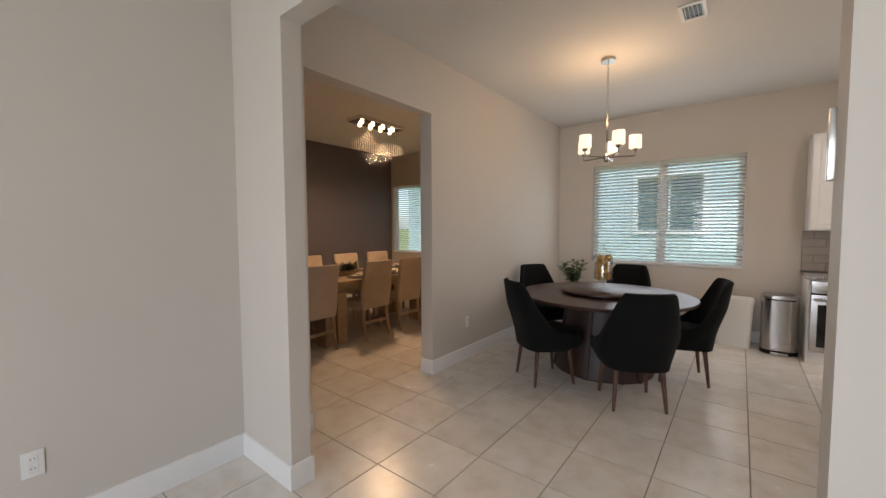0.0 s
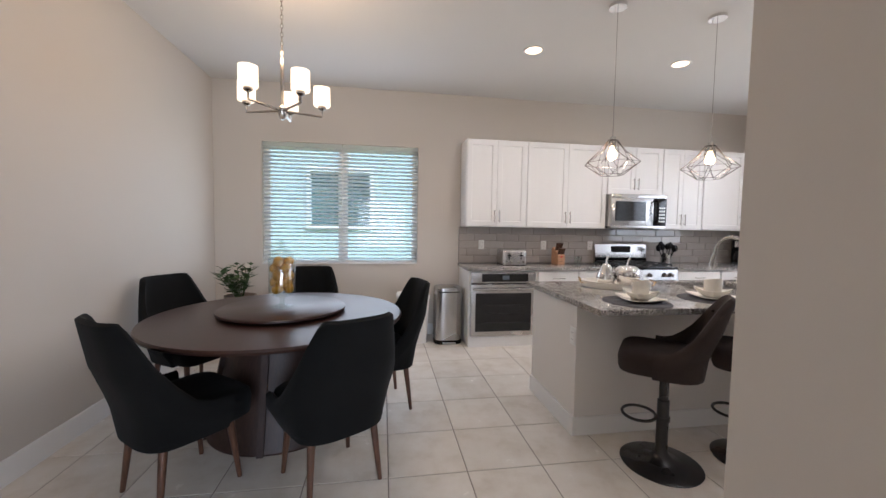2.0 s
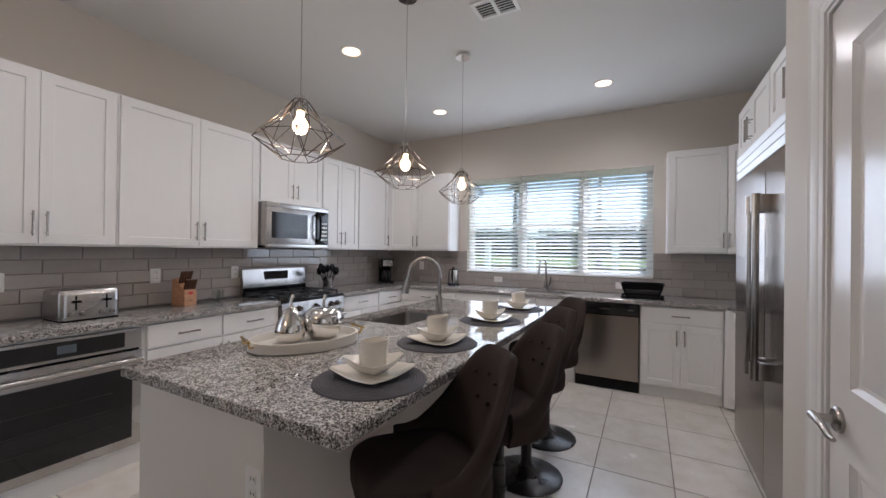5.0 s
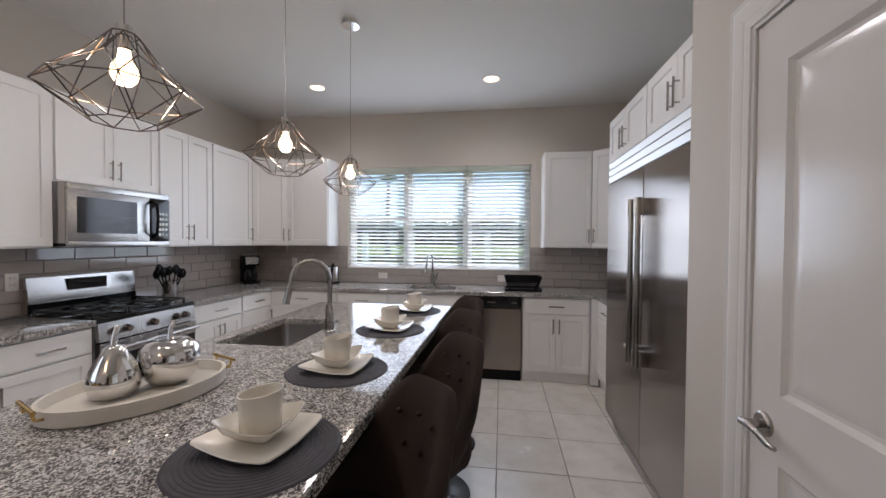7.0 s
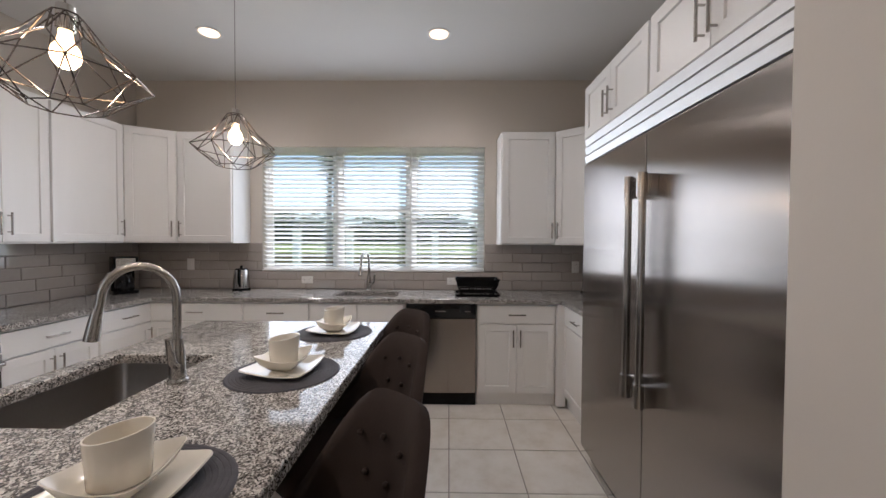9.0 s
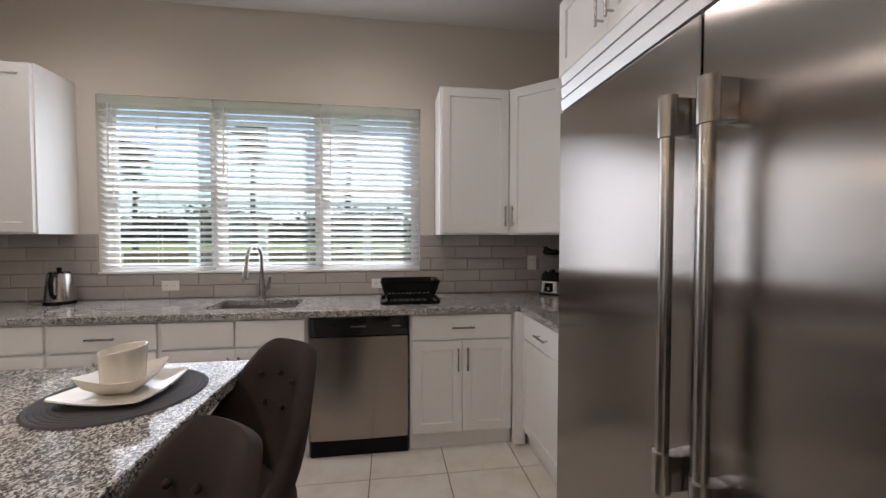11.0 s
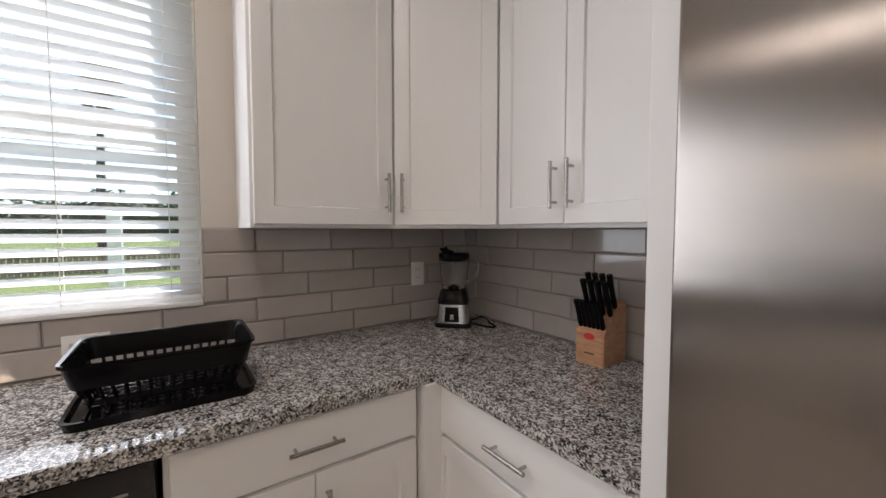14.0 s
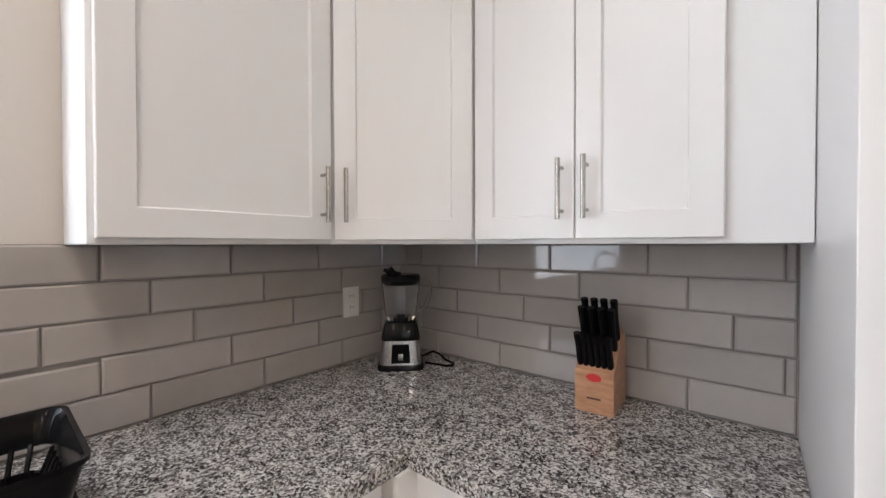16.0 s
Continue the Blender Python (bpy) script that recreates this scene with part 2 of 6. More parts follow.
def blind_mat():
    m, n, l, bs = nodes_of("blind_slat")
    v = mapped(n, l)
    g = noise_node(n, l, v, 5, 3)
    l.new(ramp(n, l, g, [(0.3, (0.80, 0.80, 0.79)), (0.7, (0.84, 0.84, 0.83))]), bs.inputs["Base Color"])
    bs.inputs["Roughness"].default_value = 0.4
    tl, mx = n.new("ShaderNodeBsdfTranslucent"), n.new("ShaderNodeMixShader")
    tl.inputs["Color"].default_value = (0.97, 0.97, 0.965, 1)
    mx.inputs[0].default_value = 0.70
    l.new(bs.outputs[0], mx.inputs[1]), l.new(tl.outputs[0], mx.inputs[2])
    l.new(mx.outputs[0], n["Material Output"].inputs["Surface"])
    return m


M["blind"] = blind_mat()
M["pane"] = glass("window_glass", (0.82, 0.86, 0.865))
M["clear"] = glass("clear_glass", (0.95, 0.97, 0.96), gloss=0.055)
M["jug"] = glass("jug_glass", (0.92, 0.94, 0.93), gloss=0.10)
M["thick_glass"] = glass("thick_glass", (0.96, 0.97, 0.97), thin=False)
M["crystal"] = glass("crystal", (1.0, 0.97, 0.92), 0.0, False)
M["bulb"] = emitter("warm_bulb", (1.0, 0.60, 0.28), 3.5)
M["can_glow"] = emitter("can_light_lens", (1.0, 0.66, 0.38), 1.2)
M["shade_glow"] = emitter("opal_shade", (1.0, 0.74, 0.46), 0.42)
M["leaf"] = surface("plant_leaf", (0.05, 0.10, 0.025), 0.45, var=0.3, scale=12, per_object=0.2)
M["dusty_leaf"] = surface("dusty_leaf", (0.10, 0.12, 0.10), 0.6, var=0.3, scale=12)
M["pot"] = surface("clay_pot", (0.30, 0.24, 0.19), 0.7, var=0.1)
M["lemon"] = surface("lemon_peel", (0.62, 0.30, 0.02), 0.4, var=0.12, scale=14, grain=220, relief=0.3)
M["mat"] = surface("woven_placemat", (0.055, 0.053, 0.062), 0.75, var=0.3, scale=30, grain=500, relief=0.5)
M["tray"] = surface("white_wood_tray", (0.72, 0.69, 0.63), 0.45, var=0.05, scale=4)
M["red"] = surface("red_label", (0.6, 0.03, 0.03), 0.4, var=0.02)
M["paint_art"] = painting_mat()
M["grass"] = surface("lawn", (0.17, 0.20, 0.045), 0.9, var=0.4, scale=0.6, grain=14, relief=0.6, dist=0.03)
M["stucco"] = surface("stucco", (0.50, 0.62, 0.64), 0.9, var=0.05, scale=2, grain=60, relief=0.4, dist=0.004)
M["pool"] = surface("pool_water", (0.12, 0.42, 0.44), 0.08, var=0.15, scale=1.5, grain=9, relief=0.3, dist=0.02)
M["deck"] = surface("pool_deck", (0.62, 0.60, 0.55), 0.8, var=0.08, scale=2, grain=40)
M["roof"] = surface("roof_shingle", (0.12, 0.10, 0.09), 0.85, var=0.2)
M["fence"] = wood("fence_wood", (0.17, 0.11, 0.07), (0.32, 0.22, 0.14), 0.8, (6, 6, 1))
M["bark"] = surface("bark", (0.09, 0.075, 0.06), 0.9, var=0.3, scale=8, relief=0.6, dist=0.01)
M["foliage"] = surface("tree_foliage", (0.11, 0.13, 0.075), 0.7, var=0.4, scale=3)
M["dark_room"] = surface("dark_window_glass", (0.07, 0.12, 0.13), 0.08, var=0.2, scale=0.8, relief=0.0)
M["sink"] = steel("sink_steel", (0.42, 0.40, 0.38), 0.32, (8, 1, 1))

# ---- mesh helpers ----
def box(bm, x0, y0, z0, x1, y1, z1, bevel=0.0, seg=2):
    vs = [bm.verts.new(p) for p in ((x0, y0, z0), (x1, y0, z0), (x1, y1, z0), (x0, y1, z0), (x0, y0, z1), (x1, y0, z1), (x1, y1, z1), (x0, y1, z1))]
    fs = [bm.faces.new([vs[i] for i in f]) for f in ((3, 2, 1, 0), (4, 5, 6, 7), (0, 1, 5, 4), (1, 2, 6, 5), (2, 3, 7, 6), (3, 0, 4, 7))]
    if bevel:
        es = {e for f in fs for e in f.edges}
        bmesh.ops.bevel(bm, geom=list(es), offset=bevel, segments=seg, affect="EDGES", profile=0.6)
    return vs


def ring(bm, pts):
    return [bm.verts.new(p) for p in pts]


def bridge(bm, a, b, closed=True):
    n = len(a)
    for i in range(n if closed else n - 1):
        j = (i + 1) % n
        bm.faces.new((a[i], a[j], b[j], b[i]))


def lathe(bm, profile, seg=24, cx=0.0, cy=0.0, sx=1.0, sy=1.0, cap=True):
    """profile: (radius, z) from bottom to top."""
    rings = []
    for r, z in profile:
        rings.append(ring(bm, [(cx + sx * r * math.cos(2 * math.pi * k / seg), cy + sy * r * math.sin(2 * math.pi * k / seg), z) for k in range(seg)]))
    for a, b in zip(rings, rings[1:]):
        bridge(bm, a, b)
    if cap:
        bm.faces.new(rings[0][::-1])
        bm.faces.new(rings[-1])
    return rings


def tube(bm, pts, r, seg=8, closed=False):
    """A round rod along pts; r is one radius or one for each point."""
    pts = [Vector(p) for p in pts]
    n, rings = len(pts), []
    up = Vector((0, 0, 1))
    side = None
    for i, p in enumerate(pts):
        if closed:
            d = pts[(i + 1) % n] - pts[i - 1]
        else:
            d = pts[min(i + 1, n - 1)] - pts[max(i - 1, 0)]
        d.normalize()
        if side is None:
            side = d.cross(up) if abs(d.dot(up)) < 0.95 else d.cross(Vector((1, 0, 0)))
        side = (side - d * side.dot(d)).normalized()
        over = d.cross(side)
        rr = r[i] if isinstance(r, (list, tuple)) else r
        rings.append(ring(bm, [p + rr * (side * math.cos(2 * math.pi * k / seg) + over * math.sin(2 * math.pi * k / seg)) for k in range(seg)]))
    for a, b in zip(rings, rings[1:]):
        bridge(bm, a, b)
    if closed:
        a, b = rings[-1], rings[0]
        best = min(range(seg), key=lambda s: sum((a[k].co - b[(k + s) % seg].co).length for k in range(seg)))
        bridge(bm, a, b[best:] + b[:best])
    else:
        bm.faces.new(rings[0][::-1])
        bm.faces.new(rings[-1])


def rounded(w, d, r, n=6, cx=0.0, cy=0.0):
    """The outline of a rounded rectangle, counter-clockwise."""
    out = []
    for (sx, sy, a0) in ((1, 1, 0), (-1, 1, 90), (-1, -1, 180), (1, -1, 270)):
        for k in range(n + 1):
            a = radians(a0 + 90 * k / n)
            out.append((cx + sx * (w / 2 - r) + r * math.cos(a), cy + sy * (d / 2 - r) + r * math.sin(a)))
    return out


def loft(bm, layers, cap=True):
    """layers: (outline, z) or (outline, function of x, y giving z)."""
    rings = [ring(bm, [(x, y, z(x, y) if callable(z) else z) for x, y in o]) for o, z in layers]
    for a, b in zip(rings, rings[1:]):
        bridge(bm, a, b)
    if cap:
        bm.faces.new(rings[0][::-1])
        bm.faces.new(rings[-1])
    return rings


def scaled(outline, sx, sy=None, dx=0.0, dy=0.0):
    return [(x * sx + dx, y * (sy or sx) + dy) for x, y in outline]


def mesh_of(name, bm, material, sharp=38.0):
    bmesh.ops.recalc_face_normals(bm, faces=bm.faces)
    for f in bm.faces:
        f.smooth = True
    lim = radians(sharp)
    for e in bm.edges:
        if len(e.link_faces) == 2 and e.calc_face_angle(0) > lim:
            e.smooth = False
    me = bpy.data.meshes.new(name)
    bm.to_mesh(me)
    bm.free()
    me.materials.append(material)
    return me


def part(name, bm, material, parent, label="", sharp=38.0):
    ob = new(name, mesh_of(name, bm, material, sharp))
    ob.parent = parent
    return tagged(ob, label)


def thing(name, label, category, x=0.0, y=0.0, z=0.0, rz=0.0, group=""):
    ob = new(name)
    ob.empty_display_size = 0.1
    ob.matrix_basis = pose(x, y, z, 0, 0, rz)
    return tagged(ob, label, category, group)


def structure(name, bm, material, label, category="", sharp=38.0):
    return tagged(new(name, mesh_of(name, bm, material, sharp)), label, category or name.split("_")[0], kind="structure")


def B():
    return bmesh.new()


def boxed(*dims, bevel=0.0, seg=2):
    bm = B()
    box(bm, *dims, bevel=bevel, seg=seg)
    return bm

# ---- large structure ----
XE, YN, YS, XW, H, T = 5.05, 5.98, 1.235, -2.14, 3.0, 0.14
ACCENT_X, LIV_S, XH = -5.98, -3.6, -2.25


def wall_run(bm, along, a0, a1, b0, b1, holes=(), z1=H):
    """A straight wall from a0 to a1 along x or y, b0 to b1 across, with holes (from, to, bottom, top)."""
    def put(s, e, lo, hi):
        if e - s > 1e-4 and hi - lo > 1e-4:
            box(bm, *((s, b0, lo, e, b1, hi) if along == "x" else (b0, s, lo, b1, e, hi)))
    at = a0
    for s, e, lo, hi in sorted(holes):
        put(at, s, 0, z1)
        put(s, e, 0, lo)
        put(s, e, hi, z1)
        at = e
    put(at, a1, 0, z1)


WIN_A = (-1.622, 0.202, 0.893, 2.330)
WIN_D = (-5.93, -4.02, 0.89, 2.33)
WIN_B = (2.460, 4.705, 1.092, 2.342)
WIN_L = (-1.2, 1.6, 0.5, 2.4)

bm = B()
wall_run(bm, "x", ACCENT_X - T, XE + T, YN, YN + T, [WIN_D, WIN_A])
wall_north = structure("wall_north", bm, M["wall"], "greige painted wall with two blinded windows", "wall")
bm = B()
wall_run(bm, "y", LIV_S, YN, XE, XE + T, [WIN_B])
wall_east = structure("wall_east", bm, M["wall"], "greige painted kitchen wall with a wide window", "wall")
bm = B()
wall_run(bm, "x", 0.775, XE, YS - T, YS)
wall_south = structure("wall_south", bm, M["wall"], "greige painted wall behind the refrigerator", "wall")
bm = B()
wall_run(bm, "y", YS, 2.09, 1.967, 2.067)
structure("wall_fridge_side", bm, M["wall"], "greige wall end beside the refrigerator", "wall")
DOOR = (0.905, 1.715, 0.0, 2.05)
bm = B()
wall_run(bm, "x", 0.775, 1.967, 1.97, 2.09, [DOOR])
structure("wall_pantry", bm, M["wall"], "greige painted wall around the pantry door", "wall")
bm = B()
wall_run(bm, "y", 1.17, 2.09, 0.675, 0.775)
structure("wall_hall", bm, M["wall"], "greige painted wall beside the hall opening", "wall")
bm = B()
wall_run(bm, "x", XH, 0.775, 1.055, 1.17, [(-1.70, 0.323, 0.0, 2.49)])
structure("wall_hall_opening", bm, M["wall"], "greige wall with a wide plain cased opening", "wall")
bm = B()
wall_run(bm, "y", 1.17, YN, XW - T, XW, [(1.46, 2.775, 0.0, 2.485)])
wall_run(bm, "y", LIV_S, 1.17, XH - T, XH)
wall_west = structure("wall_west", bm, M["wall"], "greige painted wall with an opening to the dining room", "wall")
bm = B()
wall_run(bm, "y", -0.2, YN, ACCENT_X - T, ACCENT_X)
structure("wall_accent", bm, M["accent"], "dark plum grey painted dining room wall", "wall")
bm = B()
wall_run(bm, "x", ACCENT_X - T, XW - T, -0.34, -0.2)
structure("wall_dining_south", bm, M["wall"], "plain greige dining room wall", "wall")
bm = B()
wall_run(bm, "x", XH - T, XE + T, LIV_S - T, LIV_S, [WIN_L])
structure("wall_living_south", bm, M["wall"], "plain greige wall with a wide window opening", "wall")
structure("ceiling", boxed(ACCENT_X - T, LIV_S - T, H, XE + T, YN + T, H + 0.12), M["ceiling"], "off-white finely textured flat ceiling", "ceiling")
floor_ob = structure("floor", boxed(ACCENT_X - T, LIV_S - T, -0.15, XE + T, YN + T, -0.004), M["grout"], "square cream ceramic floor tiles with dark grout", "floor")

# baseboards: each a board with an eased top
def baseboard(x0, y0, x1, y1, nx, ny):
    """From (x0, y0) to (x1, y1) on a wall whose face looks along (nx, ny)."""
    h, t = 0.135, 0.014
    bm = B()
    prof = [(0.0, 0.0), (t, 0.0), (t, h - 0.012), (t - 0.005, h - 0.002), (0.0, h)]
    rings = [ring(bm, [(x + nx * a, y + ny * a, b) for a, b in prof]) for x, y in ((x0, y0), (x1, y1))]
    bridge(bm, *rings)
    bm.faces.new(rings[0])
    bm.faces.new(rings[1][::-1])
    return structure("baseboard", bm, M["trim"], "white painted baseboard along the wall", "baseboard")


bb = 0.014
baseboard(XW, 2.775, XW, YN, 1, 0)
baseboard(XW - T, 2.775, XW + bb, 2.775, 0, -1)
baseboard(XW - T, 1.46, XW + bb, 1.46, 0, 1)
baseboard(XW, 1.17 + bb, XW, 1.46, 1, 0)
baseboard(XW + bb, YN, 0.735, YN, 0, -1)
baseboard(XH, LIV_S, XH, 1.055, 1, 0)
baseboard(XH + bb, 1.055, -1.70 + bb, 1.055, 0, -1)
baseboard(-1.70, 1.055, -1.70, 1.17, 1, 0)
baseboard(XW + bb, 1.17, -1.70 + bb, 1.17, 0, 1)
baseboard(0.323, 1.055, 0.323, 1.17, -1, 0)
baseboard(0.323 - bb, 1.17, 0.675, 1.17, 0, 1)
baseboard(0.323 - bb, 1.055, 0.775, 1.055, 0, -1)
baseboard(0.675, 1.17 + bb, 0.675, 2.09 + bb, -1, 0)
baseboard(0.675, 2.09, 0.82, 2.09, 0, 1)
baseboard(1.80, 2.09, 2.067 + bb, 2.09, 0, 1)
baseboard(ACCENT_X, -0.2, ACCENT_X, YN, 1, 0)
baseboard(ACCENT_X + bb, YN, XW - T, YN, 0, -1)
baseboard(XW - T, 2.775, XW - T, YN, -1, 0)


# ---- windows and blinds ----
def window(n, x, y, z, rz, w, h, units, label, rail=False):
    """Local x along the wall, y outwards, origin at the inner lower corner of the opening."""
    root = tagged(thing("window_%d" % n, label, "window", x, y, z, rz), kind="structure")
    d0, d1, f = 0.085, 0.125, 0.045
    bm = B()
    box(bm, 0, d0, 0, w, d1, f), box(bm, 0, d0, h - f, w, d1, h), box(bm, 0, d0, f, f, d1, h - f), box(bm, w - f, d0, f, w, d1, h - f)
    part("window_frame", bm, M["trim"], root, "white vinyl window frame")
    part("window_sill", boxed(0.002, -0.018, 0.001, w - 0.002, d0, 0.016, bevel=0.003), M["trim"], root, "white sill")
    step = w / units
    for i in range(1, units):
        part("mullion", boxed(i * step - 0.035, d0 - 0.004, f, i * step + 0.035, d1 + 0.003, h - f), M["trim"], root)
    for i in range(units):
        a, b = i * step + (f if i == 0 else 0.035), (i + 1) * step - (f if i == units - 1 else 0.035)
        if rail:
            part("meeting_rail", boxed(a + 0.022, d0 + 0.006, h * 0.50 - 0.015, b - 0.022, d1 - 0.006, h * 0.50 + 0.015), M["trim"], root)
        bm = B()
        box(bm, a, d0 + 0.01, f, a + 0.022, d1 - 0.01, h - f)
        box(bm, b - 0.022, d0 + 0.01, f, b, d1 - 0.01, h - f)
        part("sash", bm, M["trim"], root)
        for lo, hi in ((f, h * 0.50 - 0.015), (h * 0.50 + 0.015, h - f)) if rail else ((f, h - f),):
            p = part("pane", boxed(a + 0.022, d0 + 0.018, lo, b - 0.022, d0 + 0.022, hi), M["pane"], root, "clear tinted pane")
            p.visible_shadow = False
    return root


def slat_mesh(w, depth=0.05):
    bm = B()
    prof = [(-depth / 2, -0.0022), (0, 0.0016), (depth / 2, -0.0022), (depth / 2, -0.0050), (0, -0.0012), (-depth / 2, -0.0050)]
    rings = [ring(bm, [(x, a, b) for a, b in prof]) for x in (0.0, w)]
    bridge(bm, *rings)
    bm.faces.new(rings[0]), bm.faces.new(rings[1][::-1])
    return mesh_of("slat", bm, M["blind"], 50)


def blind(x, y, z, rz, w, h, tilt, group, label, pitch=0.0445, wand=True):
    """Local x along the window, origin at the lower corner of the blind, in the middle of the slats."""
    root = thing("window_blind", label, "blind", x, y, z, rz, group)
    part("headrail", boxed(0, -0.030, h - 0.055, w, 0.028, h, bevel=0.004), M["blind"], root)
    part("bottom_rail", boxed(0, -0.025, 0.0, w, 0.025, 0.018, bevel=0.004), M["blind"], root)
    me = slat_mesh(w - 0.006)
    k, zz = 0, 0.018 + pitch * 0.8
    while zz < h - 0.06:
        s = new("slat", me)
        s.parent = root
        s.matrix_basis = pose(0.003, 0, zz, tilt + 1.2 * math.sin(k * 2.3), 0, 0)
        k += 1
        zz += pitch
    for f in (0.12, 0.5, 0.88):
        bm = B()
        for yy in (-0.026, 0.026):
            box(bm, w * f - 0.0012, yy - 0.0008, 0.01, w * f + 0.0012, yy + 0.0008, h - 0.05)
        part("ladder_cord", bm, M["white_plastic"], root)
    if wand:
        bm = B()
        tube(bm, [(0.07, -0.036, h - 0.05), (0.068, -0.04, h * 0.55)], 0.0045, 6)
        part("wand", bm, M["white_plastic"], root, "clear plastic tilt wand")
    return root


wA, hA = WIN_A[1] - WIN_A[0], WIN_A[3] - WIN_A[2]
window(1, WIN_A[0], YN, WIN_A[2], 0, wA, hA, 2, "white double window over the breakfast corner")
for i in range(2):
    blind(WIN_A[0] + 0.006 + i * wA / 2, YN + 0.033, WIN_A[2] + 0.018, 0, wA / 2 - 0.012, hA - 0.02, -23, "breakfast window blinds", "white horizontal slat blind, lowered and open", wand=False)
wB, hB = WIN_B[1] - WIN_B[0], WIN_B[3] - WIN_B[2]
window(2, XE, WIN_B[1], WIN_B[2], -90, wB, hB, 3, "white triple window over the kitchen sink", True)
for i in range(3):
    blind(XE + 0.033, WIN_B[1] - 0.006 - i * wB / 3, WIN_B[2] + 0.018, -90, wB / 3 - 0.012, hB - 0.02, (-22, -25, -31)[i], "kitchen window blinds", "white horizontal slat blind, lowered and tilted open")
wD, hD = WIN_D[1] - WIN_D[0], WIN_D[3] - WIN_D[2]
window(3, WIN_D[0], YN, WIN_D[2], 0, wD, hD, 2, "white dining room window")
for i in range(2):
    blind(WIN_D[0] + 0.006 + i * wD / 2, YN + 0.033, WIN_D[2] + 0.018, 0, wD / 2 - 0.012, hD - 0.02, -23, "dining window blinds", "white horizontal slat blind, lowered and open", wand=False)

# ---- pantry door ----
def casing(x0, x1, z1):
    """Moulded trim round an opening in the wall face y = 2.09, looking +y."""
    root = tagged(thing("trim_pantry", "white moulded door casing", "trim"), kind="structure")
    w = 0.085
    prof = [(0.0, 0.0), (0.0, 0.006), (0.018, 0.009), (0.026, 0.006), (0.034, 0.010), (0.066, 0.013), (0.074, 0.010), (w, 0.014), (w, 0.0)]
    def strip(pts):
        bm = B()
        rings = [ring(bm, p) for p in pts]
        bridge(bm, *rings)
        bm.faces.new(rings[0]), bm.faces.new(rings[1][::-1])
        return bm
    y = 2.09
    part("casing_leg", strip([[(x1 + a, y + b, 0) for a, b in prof], [(x1 + a, y + b, z1 + a) for a, b in prof]]), M["trim"], root, sharp=25)
    part("casing_leg", strip([[(x0 - a, y + b, 0) for a, b in prof], [(x0 - a, y + b, z1 + a) for a, b in prof]]), M["trim"], root, sharp=25)
    part("casing_head", strip([[(x0 - a, y + b, z1 + a) for a, b in prof], [(x1 + a, y + b, z1 + a) for a, b in prof]]), M["trim"], root, sharp=25)
    bm = B()
    box(bm, x0, 1.97, 0, x0 + 0.012, 2.09, z1), box(bm, x1 - 0.012, 1.97, 0, x1, 2.09, z1), box(bm, x0 + 0.012, 1.97, z1 - 0.012, x1 - 0.012, 2.09, z1)
    part("jamb", bm, M["trim"], root)


casing(DOOR[0], DOOR[1], DOOR[3])


